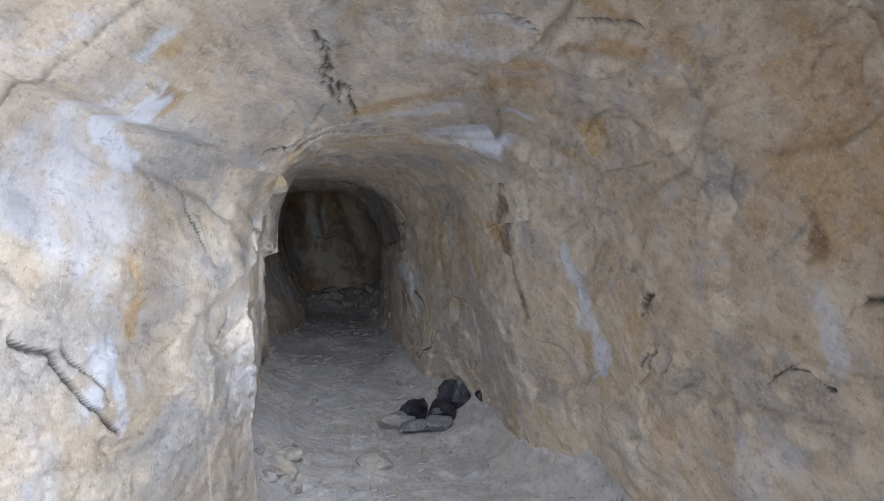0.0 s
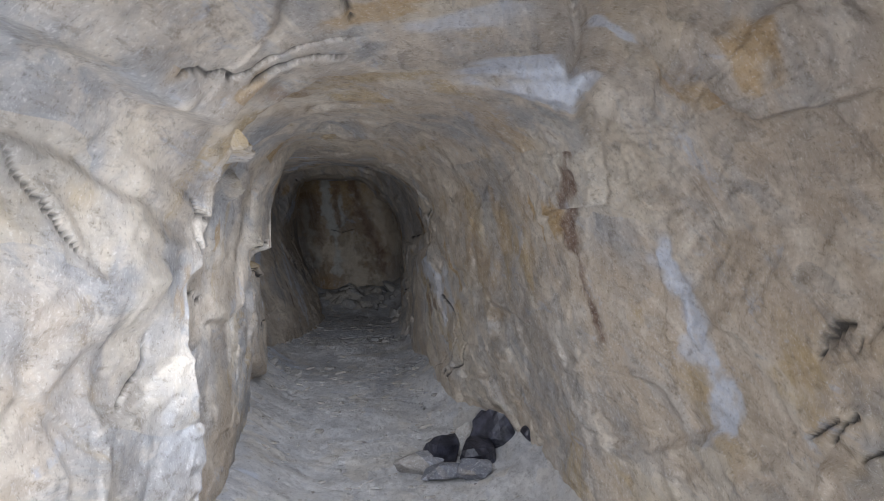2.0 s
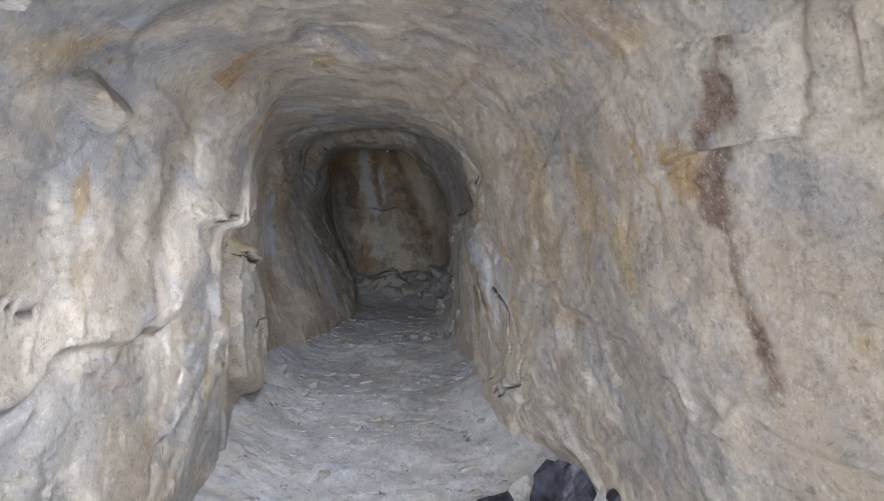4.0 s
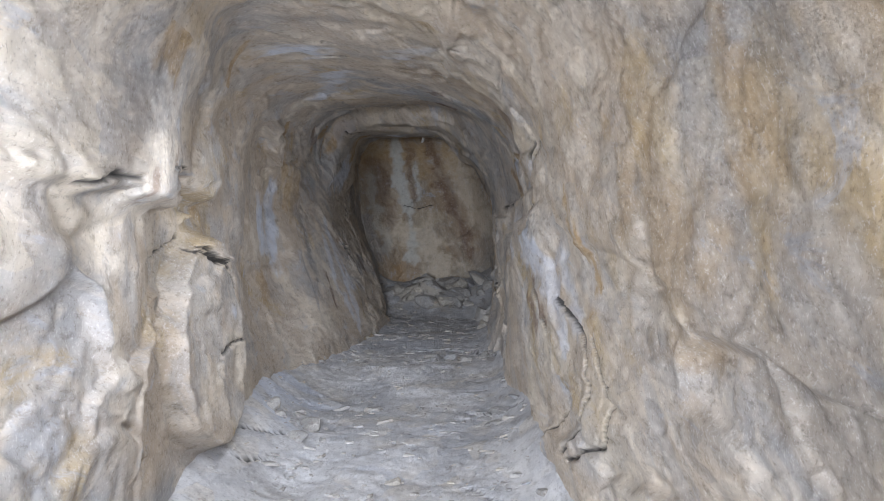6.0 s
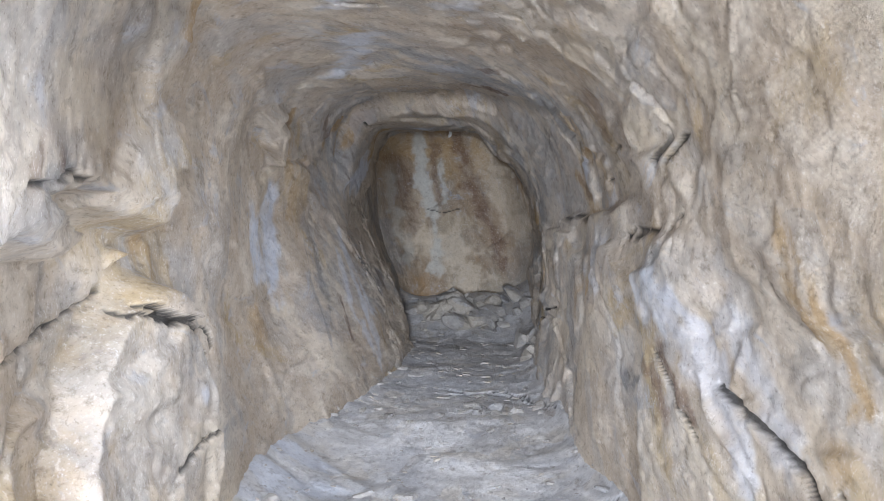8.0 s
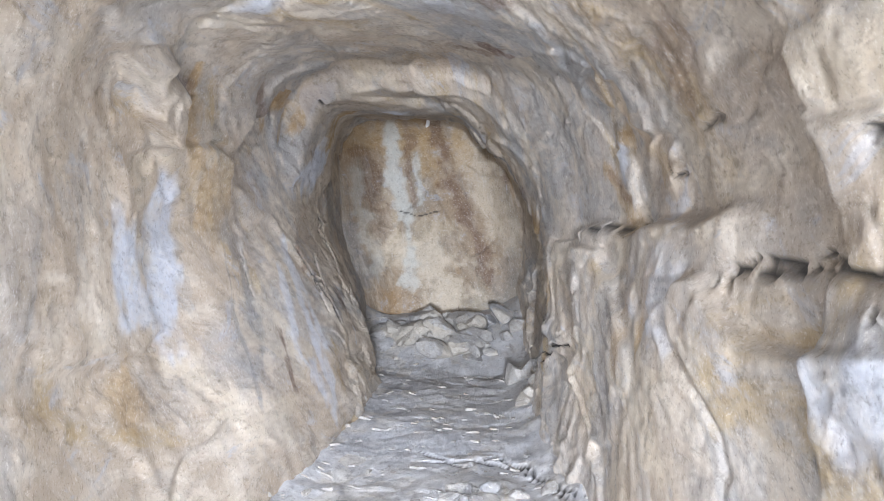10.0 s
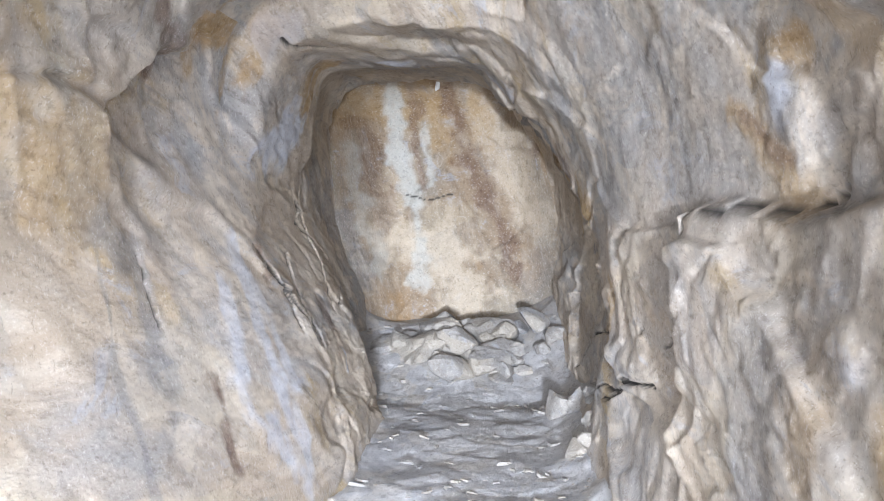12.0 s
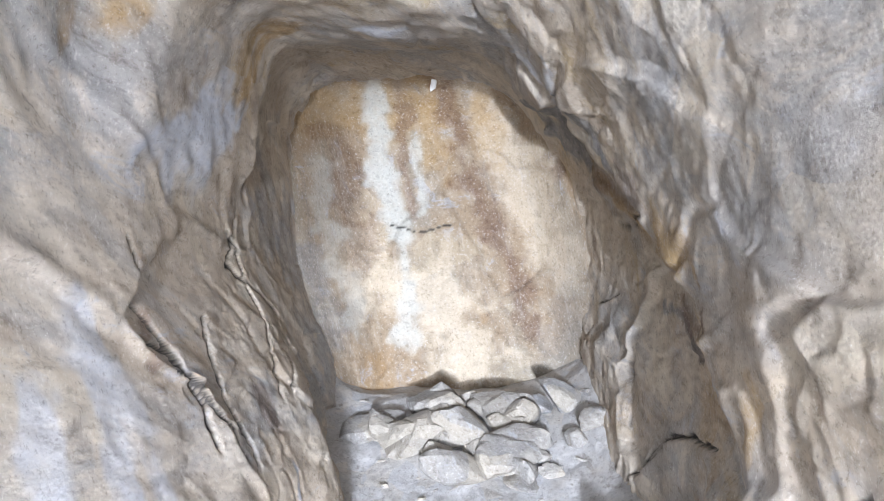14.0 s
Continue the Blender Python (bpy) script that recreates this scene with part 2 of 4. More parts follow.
stain("roof", "pale", 0.052, 0.60, (-0.55, 5.65))
stain("floor", "pale", 0.059, 0.90, (-0.75, 6.84))
stain("floor", "pale", 0.137, 0.50, (-1.10, 10.67))
stain("roof", "ochre", 0.091, 0.80, (-0.62, 6.93), (-0.70, 7.18))
stain("right", "ochre", 0.073, 0.80, (6.18, 1.70), (6.20, 1.66))
stain("left", "ochre", 0.043, 0.70, (5.84, 1.58))
stain("roof", "ochre", 0.133, 0.40, (0.65, 6.13), (0.71, 6.26))
stain("right", "rust", 0.037, 0.90, (5.73, 1.94), (5.94, 1.79), (6.06, 1.54), (5.99, 1.34), (5.97, 1.13))
stain("roof", "rust", 0.052, 0.50, (-0.12, 5.67))
stain("left", "grey", 0.125, 0.45, (5.89, 1.07), (5.79, 0.77))
stain("right", "grey", 0.212, 0.40, (7.63, 1.87), (7.22, 1.42), (6.80, 1.15))
stain("roof", "pale", 0.096, 0.90, (-0.81, 9.67), (-0.71, 9.92))
stain("roof", "pale", 0.081, 0.70, (-0.72, 10.68), (-0.95, 11.69))
stain("roof", "pale", 0.078, 0.50, (-0.35, 10.08), (-0.20, 9.85))
stain("left", "pale", 0.122, 0.90, (11.63, 1.65), (11.68, 1.43))
stain("floor", "pale", 0.113, 0.70, (-1.18, 11.04), (-0.96, 11.45))
stain("left", "pale", 0.038, 0.60, (9.81, 1.09))
stain("left", "ochre", 0.145, 0.80, (14.43, 2.53))
stain("roof", "ochre", 0.086, 0.70, (-0.98, 9.33))
stain("left", "ochre", 0.066, 0.60, (7.89, 1.94), (8.01, 1.94))
stain("left", "ochre", 0.137, 0.50, (11.62, 1.18))
stain("right", "ochre", 0.058, 0.50, (8.90, 1.13))
stain("right", "ochre", 0.092, 0.40, (7.33, 1.75))
stain("left", "ochre", 0.164, 0.40, (12.80, 1.90))
stain("roof", "rust", 0.119, 0.90, (-0.23, 12.93))
stain("right", "rust", 0.091, 0.50, (11.09, 2.26), (11.42, 2.17))
stain("left", "rust", 0.030, 0.70, (7.88, 1.57))
stain("left", "rust", 0.034, 0.60, (8.24, 1.68))
stain("left", "grey", 0.230, 0.50, (8.98, 1.28), (9.35, 1.08))
stain("right", "grey", 0.218, 0.60, (12.63, 1.38), (12.61, 0.93))
stain("right", "grey", 0.213, 0.50, (13.57, 2.12))
stain("left", "grey", 0.176, 0.40, (10.16, 1.73), (10.63, 1.49))
stain("right", "rust", 0.044, 0.80, (10.09, 1.22), (9.71, 1.06))
stain("right", "ochre", 0.037, 0.70, (8.99, 1.51), (8.90, 1.41))
stain("right", "ochre", 0.045, 0.70, (8.83, 1.25))
stain("right", "ochre", 0.054, 0.50, (8.32, 1.77))
stain("right", "pale", 0.070, 0.50, (10.28, 1.41), (9.57, 1.21))
stain("left", "rust", 0.031, 0.60, (7.87, 1.60))
stain("left", "rust", 0.030, 0.70, (8.38, 1.69))
stain("left", "pale", 0.139, 0.85, (12.12, 1.75), (12.15, 1.61), (12.06, 1.43))
stain("left", "pale", 0.156, 0.70, (15.27, 2.29), (15.11, 2.14))
stain("roof", "pale", 0.117, 0.40, (-1.30, 14.55))
stain("right", "pale", 0.042, 0.60, (12.78, 2.05))
stain("right", "pale", 0.142, 0.35, (11.87, 1.55), (11.61, 1.52))
stain("left", "pale", 0.071, 0.50, (14.26, 1.65), (14.46, 1.41), (14.35, 1.07))
stain("left", "ochre", 0.126, 0.90, (13.79, 2.50), (14.22, 2.58))
stain("left", "ochre", 0.056, 0.80, (12.11, 2.32))
stain("left", "ochre", 0.121, 0.50, (12.70, 1.85))
stain("right", "ochre", 0.057, 0.80, (12.65, 2.15))
stain("right", "ochre", 0.045, 0.70, (12.79, 1.91))
stain("right", "ochre", 0.058, 0.50, (12.74, 1.80))
stain("right", "ochre", 0.066, 0.50, (11.96, 1.52))
stain("right", "ochre", 0.076, 0.40, (12.32, 1.31))
stain("right", "ochre", 0.099, 0.35, (12.20, 2.34), (12.44, 2.25), (11.98, 2.00))
stain("roof", "rust", 0.099, 0.70, (-0.30, 13.37))
stain("left", "rust", 0.049, 0.60, (11.95, 2.23), (12.08, 2.26))
stain("left", "rust", 0.051, 0.70, (13.25, 2.42), (13.51, 2.32))
stain("left", "rust", 0.052, 0.80, (13.55, 1.15), (13.48, 0.95))
stain("right", "rust", 0.032, 0.60, (12.46, 2.11))
stain("right", "rust", 0.061, 0.80, (15.22, 1.66))
stain("left", "grey", 0.073, 0.60, (12.84, 1.84), (13.21, 1.61), (13.21, 1.30))
stain("left", "grey", 0.055, 0.50, (12.63, 2.13), (12.86, 1.96))
stain("left", "grey", 0.237, 0.60, (16.79, 2.06), (17.57, 1.80))
stain("roof", "ochre", 0.081, 0.70, (-0.00, 4.10), (0.08, 4.12))
stain("roof", "ochre", 0.078, 0.60, (1.00, 4.51), (1.03, 4.41))
stain("roof", "pale", 0.076, 0.80, (0.38, 4.91), (0.64, 4.99))
stain("roof", "pale", 0.057, 0.50, (0.25, 4.23), (0.35, 4.29))
stain("roof", "grey", 0.041, 0.70, (-0.04, 4.22), (-0.05, 4.53))
stain("left", "ochre", 0.062, 0.60, (4.56, 1.34))
stain("left", "grey", 0.024, 0.70, (8.42, 1.68), (8.33, 1.63))
stain("left", "ochre", 0.050, 0.60, (9.47, 1.57))
stain("left", "pale", 0.120, 0.70, (11.61, 1.57), (12.05, 1.41))
stain("right", "ochre", 0.047, 0.70, (9.00, 1.58), (8.95, 1.52))
stain("right", "ochre", 0.030, 0.80, (8.83, 1.26), (8.87, 1.22))
stain("right", "rust", 0.036, 0.70, (10.25, 1.18), (9.99, 1.03))
stain("right", "ochre", 0.055, 0.60, (11.89, 1.58), (11.99, 1.31))
stain("right", "pale", 0.069, 0.50, (9.62, 1.38), (9.14, 1.15))
stain("right", "ochre", 0.245, 0.40, (7.96, 1.62), (7.92, 1.29))
stain("right", "ochre", 0.093, 0.45, (7.36, 1.79), (7.33, 1.57))
stain("right", "ochre", 0.052, 0.60, (13.09, 2.05), (12.85, 1.93), (12.77, 1.81))
stain("right", "pale", 0.047, 0.70, (12.75, 2.06))
stain("right", "grey", 0.068, 0.90, (16.03, 2.52), (16.22, 2.29))
stain("right", "grey", 0.092, 0.95, (16.87, 2.60), (17.61, 2.53), (17.11, 2.31))
stain("right", "rust", 0.096, 0.50, (17.16, 2.29), (15.87, 2.05))
stain("right", "ochre", 0.078, 0.70, (15.67, 1.95), (15.40, 1.83))
stain("right", "rust", 0.052, 0.70, (15.93, 1.65), (15.59, 1.56), (15.51, 1.49))
stain("roof", "ochre", 0.081, 0.80, (-1.32, 15.51), (-1.24, 15.68))
stain("left", "ochre", 0.040, 0.90, (15.71, 2.43))
stain("left", "pale", 0.118, 0.70, (15.37, 2.28), (15.18, 2.18))
stain("roof", "pale", 0.069, 0.70, (-0.91, 15.84))
stain("roof", "pale", 0.089, 0.50, (-0.32, 16.03))
stain("left", "pale", 0.032, 0.80, (15.56, 1.07), (15.53, 0.97))
stain("left", "rust", 0.078, 0.60, (15.53, 1.25))
stain("left", "rust", 0.034, 0.60, (14.69, 1.66), (14.68, 1.60))
stain("right", "ochre", 0.182, 0.40, (15.38, 1.27))
stain("left", "grey", 0.187, 0.60, (16.65, 2.10), (17.84, 1.63))
stain("end", "pale", 0.078, 0.95, (-1.12, 2.96), (-1.15, 2.71), (-1.07, 2.33), (-1.00, 1.99))
stain("end", "pale", 0.070, 0.80, (-1.00, 1.99), (-0.93, 1.69), (-0.93, 1.32))
stain("end", "pale", 0.033, 0.80, (-0.88, 2.66), (-0.83, 2.14))
stain("end", "pale", 0.052, 0.50, (-1.48, 2.44), (-1.35, 1.80), (-1.21, 1.33))
stain("end", "cream", 0.122, 0.55, (-0.46, 2.90), (-0.27, 2.51), (-0.09, 2.06), (0.08, 1.70))
stain("end", "rust", 0.127, 0.55, (-1.41, 2.61), (-1.30, 2.24), (-1.23, 1.87))
stain("end", "rust", 0.045, 0.60, (-0.96, 2.96), (-0.95, 2.44), (-0.91, 2.14))
stain("end", "rust", 0.081, 0.75, (-0.68, 2.96), (-0.51, 2.32), (-0.27, 1.88), (-0.12, 1.44))
stain("end", "rust", 0.077, 0.60, (0.07, 2.41))
stain("right", "rust", 0.072, 0.60, (17.68, 1.94))
stain("end", "ochre", 0.249, 0.60, (-1.39, 2.80), (-1.02, 2.85), (-0.68, 2.74))
stain("end", "cream", 0.224, 0.80, (-1.16, 1.76), (-0.71, 1.54), (-0.53, 1.25))
stain("end", "grey", 0.121, 0.30, (0.09, 1.63), (0.06, 1.19))
stain("right", "grey", 0.044, 0.95, (17.70, 2.75), (17.52, 2.45))
stain("right", "grey", 0.025, 0.85, (16.24, 1.65), (15.86, 1.59), (15.56, 1.49))
stain("right", "ochre", 0.056, 0.70, (17.16, 2.32), (16.40, 1.96), (15.30, 1.79))
stain("left", "ochre", 0.059, 0.90, (15.63, 2.47))
stain("roof", "ochre", 0.056, 0.90, (-1.36, 15.66), (-1.24, 15.79))
stain("left", "pale", 0.058, 0.80, (14.70, 2.15), (15.71, 2.35))
stain("left", "grey", 0.107, 0.60, (17.00, 2.15))
stain("end", "grey", 0.114, 0.60, (-1.52, 1.87), (-1.38, 1.35))
stain("left", "grey", 0.049, 0.70, (15.70, 1.31), (15.08, 1.22))
stain("left", "cream", 0.074, 0.60, (13.88, 1.62), (14.00, 1.52), (14.27, 1.43))
stain("right", "ochre", 0.052, 0.60, (14.66, 1.47), (14.70, 1.34))
stain("roof", "pale", 0.047, 0.60, (-0.96, 16.08), (-0.86, 16.07))
stain("roof", "pale", 0.046, 0.60, (-0.33, 16.12), (-0.28, 15.98))
crack("left", 0.015, 0.010, (16.01, 2.01), (15.75, 1.80), (16.48, 1.56), (15.93, 1.30))
crack("right", 0.013, 0.030, (16.40, 0.87), (15.96, 1.14), (15.28, 1.20))
stain("left", "ochre", 0.079, 0.85, (13.75, 2.49))
stain("roof", "ochre", 0.082, 0.85, (-1.34, 13.88))
stain("left", "grey", 0.024, 0.70, (11.90, 2.22), (12.14, 2.28))
stain("roof", "rust", 0.038, 0.50, (-0.34, 13.35), (-0.28, 13.30))
# grey streak paints the shadow along a diagonal bed
stain("left", "grey", 0.026, 0.55, (12.95, 1.76), (12.94, 1.42), (12.84, 0.97))
stain("left", "pale", 0.067, 0.60, (14.36, 1.64), (14.22, 1.20), (14.22, 0.75))
stain("left", "cream", 0.068, 0.60, (12.01, 2.09), (12.44, 2.01))
stain("left", "cream", 0.071, 0.60, (12.93, 1.50), (13.03, 1.20))
stain("right", "cream", 0.040, 0.70, (12.14, 2.33), (12.36, 2.20), (11.95, 2.00))
stain("right", "ochre", 0.037, 0.70, (12.60, 2.16), (12.69, 2.14))
stain("right", "grey", 0.025, 0.80, (12.39, 2.13), (12.50, 2.09))
stain("right", "rust", 0.027, 0.60, (12.98, 2.01), (12.77, 1.91))
stain("right", "cream", 0.109, 0.60, (12.77, 1.50), (12.87, 1.22))
stain("right", "pale", 0.043, 0.45, (11.72, 1.45), (11.52, 1.34))
stain("right", "cream", 0.056, 0.50, (11.44, 1.83), (11.27, 1.70))
crack("right", 0.010, 0.010, (14.81, 0.94), (14.37, 1.09), (13.88, 1.16))
crack("right", 0.006, 0.010, (11.35, 2.04), (11.23, 2.05), (11.09, 2.04))
stain("left", "ochre", 0.103, 0.80, (13.86, 2.46))
stain("roof", "ochre", 0.112, 0.80, (-1.34, 14.51))
stain("roof", "rust", 0.046, 0.60, (-0.27, 11.76), (-0.20, 11.73))
stain("left", "ochre", 0.084, 0.60, (12.18, 2.15), (12.58, 1.95))
stain("right", "pale", 0.053, 0.60, (10.16, 1.50), (9.68, 1.31), (9.33, 0.99))
stain("right", "ochre", 0.019, 0.75, (8.95, 1.59), (8.85, 1.49), (8.83, 1.39), (8.78, 1.26))
stain("right", "grey", 0.031, 0.80, (10.99, 1.07), (10.35, 0.99))
stain("left", "cream", 0.054, 0.60, (8.33, 1.85), (8.72, 1.81))
stain("left", "grey", 0.014, 0.80, (8.40, 1.67), (8.50, 1.70))
stain("left", "cream", 0.082, 0.50, (8.85, 1.28), (9.45, 1.13))
stain("left", "ochre", 0.025, 0.60, (9.60, 1.57), (9.61, 1.48))
stain("left", "cream", 0.094, 0.60, (12.26, 1.18), (12.68, 0.84))
stain("left", "pale", 0.076, 0.60, (14.00, 1.45), (13.76, 1.08), (14.22, 0.69))
stain("floor", "pale", 0.099, 0.80, (-1.28, 11.49), (-1.08, 11.81))
stain("right", "cream", 0.051, 0.60, (9.02, 1.15), (8.93, 1.08))
crack("left", 0.011, 0.030, (9.29, 1.41), (9.67, 1.35), (10.22, 1.20), (10.36, 1.06))
crack("left", 0.010, 0.030, (10.36, 1.06), (10.27, 0.95), (9.50, 0.94))
stain("right", "ochre", 0.098, 0.35, (6.75, 1.72), (6.74, 1.55))
stain("right", "ochre", 0.035, 0.80, (6.51, 1.74), (6.44, 1.60))
stain("right", "cream", 0.024, 0.80, (7.38, 1.55), (6.96, 1.38), (6.84, 1.29), (6.69, 1.18))
stain("left", "cream", 0.059, 0.60, (7.46, 1.52), (7.84, 1.43))
stain("left", "cream", 0.083, 0.50, (7.07, 1.16), (7.21, 1.05))
stain("left", "pale", 0.121, 0.60, (10.25, 0.62))
stain("floor", "pale", 0.129, 0.60, (-1.02, 10.64))
stain("right", "grey", 0.091, 0.30, (8.28, 1.70), (7.53, 1.23))
stain("roof", "cream", 0.047, 0.60, (-0.69, 8.01), (-0.74, 8.40))
# cream over the buttress: the light falling on it, put into the colour
stain("left", "cream", 0.108, 0.60, (3.93, 1.71), (4.24, 1.45), (4.22, 1.20))
stain("left", "cream", 0.073, 0.60, (4.50, 1.87))
stain("roof", "cream", 0.095, 0.60, (-0.48, 5.28))
stain("roof", "ochre", 0.052, 0.70, (1.00, 4.13), (0.95, 3.99))
stain("roof", "ochre", 0.056, 0.50, (-0.34, 4.18))
stain("left", "ochre", 0.046, 0.50, (3.76, 1.91))
stain("roof", "rust", 0.028, 0.50, (-0.31, 4.47), (-0.29, 5.15))
stain("roof", "pale", 0.053, 0.90, (0.39, 4.83), (0.54, 4.81), (0.66, 4.97))
stain("roof", "pale", 0.025, 0.80, (0.63, 4.35), (0.78, 4.49))
stain("right", "pale", 0.045, 0.85, (5.29, 1.42), (5.26, 1.24), (5.14, 1.08))
crack("left", 0.005, 0.030, (3.61, 1.80), (3.73, 1.83), (3.93, 1.88))
crack("right", 0.007, 0.030, (4.14, 1.87), (4.02, 1.86))
stain("roof", "ochre", 0.109, 0.60, (1.15, 2.40))
stain("right", "ochre", 0.108, 0.60, (2.36, 1.91))
stain("right", "ochre", 0.098, 0.60, (2.69, 1.78), (2.54, 1.68))
stain("left", "pale", 0.065, 0.65, (2.38, 1.59), (2.58, 1.48))
stain("left", "pale", 0.046, 0.90, (2.89, 1.18), (2.99, 1.04))
stain("left", "pale", 0.021, 0.90, (2.44, 1.95), (2.70, 1.82), (2.98, 1.76))
stain("right", "grey", 0.023, 0.90, (2.89, 1.47), (2.83, 1.50))
stain("roof", "grey", 0.020, 0.70, (1.08, 3.11), (1.12, 3.17))
stain("right", "pale", 0.031, 0.70, (2.74, 1.20), (2.73, 1.12))
stain("roof", "ochre", 0.053, 0.60, (0.46, 3.35), (0.59, 3.48))
stain("roof", "ochre", 0.035, 0.70, (0.71, 2.83), (0.79, 2.88))
stain("left", "rust", 0.016, 0.60, (2.52, 1.96), (2.71, 1.89))
crack("left", 0.012, 0.030, (2.70, 1.87), (3.01, 1.85), (3.53, 1.89))
crack("roof", 0.017, 0.030, (-0.33, 4.17), (-0.09, 4.43))
crack("roof", 0.010, 0.020, (-0.16, 2.86), (-0.11, 3.34), (-0.03, 4.15))
crack("right", 0.017, 0.020, (4.13, 1.29), (4.23, 1.21))
crack("right", 0.017, 0.020, (4.15, 1.02), (4.43, 0.92))


def run_distance(a, b, run):
    """The distance from places to a broken line, and how squarely they lie to one side (1) or the other (-1) of it."""
    best, side = np.full(a.shape, 99.0), np.zeros(a.shape)
    if len(run) == 1:
        return np.hypot(a - run[0, 0], b - run[0, 1]), side
    for (a0, b0), (a1, b1) in zip(run[:-1], run[1:]):
        da, db = a1 - a0, b1 - b0
        k = np.clip(((a - a0) * da + (b - b0) * db) / (da * da + db * db + 1e-9), 0, 1)
        d = np.hypot(a - a0 - k * da, b - b0 - k * db)
        nearer = d < best
        side = np.where(nearer, (da * (b - b0) - db * (a - a0)) / (np.hypot(da, db) * d + 1e-6), side)
        best = np.where(nearer, d, best)
    return best, side


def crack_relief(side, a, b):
    """The grooves of one surface's cracks with their raised flanks, and a mask that paints their inner shade."""
    total, crack_shade = np.zeros(a.shape), np.zeros(a.shape)
    wa = a + 0.020 * value_noise(a * 6, b * 6, 0 * a, 91) + 0.006 * value_noise(a * 25, b * 25, 0 * a, 93)
    wb = b + 0.020 * value_noise(a * 6, b * 6, 0 * a + 5, 92) + 0.006 * value_noise(a * 25, b * 25, 0 * a + 5, 94)
    for where, width, lip, run in CRACKS:
        if where != side:
            continue
        width = 0.002 + 0.55 * width
        near = (a > run[:, 0].min() - 0.5) & (a < run[:, 0].max() + 0.5) & (b > run[:, 1].min() - 0.5) & (b < run[:, 1].max() + 0.5)
        if not near.any():
            continue
        d, flank = run_distance(wa[near], wb[near], run)
        wide = width * (1.15 + 0.8 * value_noise(a[near] * 7, b[near] * 7, 0 * d, 95))
        groove = -np.minimum(2.2 * width, 0.022) * smooth(1.0, 0.35, d / np.maximum(wide, 0.011))
        total[near] += groove + 0.4 * lip * np.clip(flank, 0, 1) ** 2 * np.exp(-(d / 0.14) ** 2)
        crack_shade[near] = np.maximum(crack_shade[near], smooth(0.75, 0.40, d / np.maximum(wide, 0.007)))
    return total, crack_shade


KINDS = ("pale", "ochre", "rust", "grey", "cream")


def stain_masks(side, a, b):
    """How strongly each kind of stain covers the places of a surface."""
    wa = a + 0.03 * fractal(a * 6, b * 6, 0 * a, 3, 81)
    wb = b + 0.03 * fractal(a * 6, b * 6, 0 * a + 9, 3, 84)
    fade = fractal(a * 9, b * 9, 0 * a + 3, 3, 87)
    masks = {kind: np.zeros(a.shape) for kind in KINDS}
    for where, kind, width, strength, run in STAINS:
        if where != side:
            continue
        reach = 3 * width + 0.3
        near = (a > run[:, 0].min() - reach) & (a < run[:, 0].max() + reach) & (b > run[:, 1].min() - reach) & (b < run[:, 1].max() + reach)
        if not near.any():
            continue
        d, _ = run_distance(wa[near], wb[near], run)
        masks[kind][near] = np.maximum(masks[kind][near], strength * smooth(1.5, 0.35, d / width + 0.75 * fade[near]))
    return masks


# ---- the rock's shape ----
def rock_relief(x, y, z):
    """How far the rock stands proud, in metres: swells, flat tilted faces stretched along y to fit the camera's view,
    bedding that leans, grain.
    """
    u, v = x * 0.97 + z * 0.22, 0.4 * y - 0.45 * (x + 0.25) * z
    ribs = 0.005 * (0.5 - np.abs(value_noise(u * 2.6, v * 4.0, z * 0.5, 25))) + 0.003 * (0.5 - np.abs(value_noise(u * 6, v * 9, z * 1.0, 27)))
    y = y * 0.40 - 0.2 * (x + 0.25) * z
    swell = 0.05 * fractal(x * 0.9, y * 0.7, z * 0.9, 2, 11)
    wx, wy, wz = (0.16 * fractal(x * 2.5, y * 2.5, z * 2.5, 3, k) for k in (5, 6, 7))
    broken = smooth(-0.35, 0.35, value_noise(x * 0.9, y * 0.9, z * 0.9, 39))
    value, gap = cells(x * 1.5 + wx, y * 1.4 + wy, z * 1.4 + 0.4 * x + wz, 31, 4.0)
    faces = 0.034 * value * smooth(0, 0.08, gap) * (0.45 + 0.55 * broken)
    value2, gap2 = cells(x * 4.4 + 1.3 * wx, y * 4.0 + 1.3 * wy, z * 3.4 + 1.3 * wz, 47, 3.5)
    chips = 0.011 * value2 * smooth(0, 0.12, gap2) * (0.15 + 0.85 * broken)
    value3, gap3 = cells(x * 13 + 2 * wx, y * 13 + 2 * wy, z * 10 + 2 * wz, 53, 3.0)
    grain = 0.006 * value3 * smooth(0, 0.2, gap3) * (0.25 + 0.75 * broken) + 0.006 * fractal(x * 9, y * 12, z * 8, 4, 61, 0.65)
    return swell + ribs * (1.2 - 0.6 * broken) + faces + chips + grain


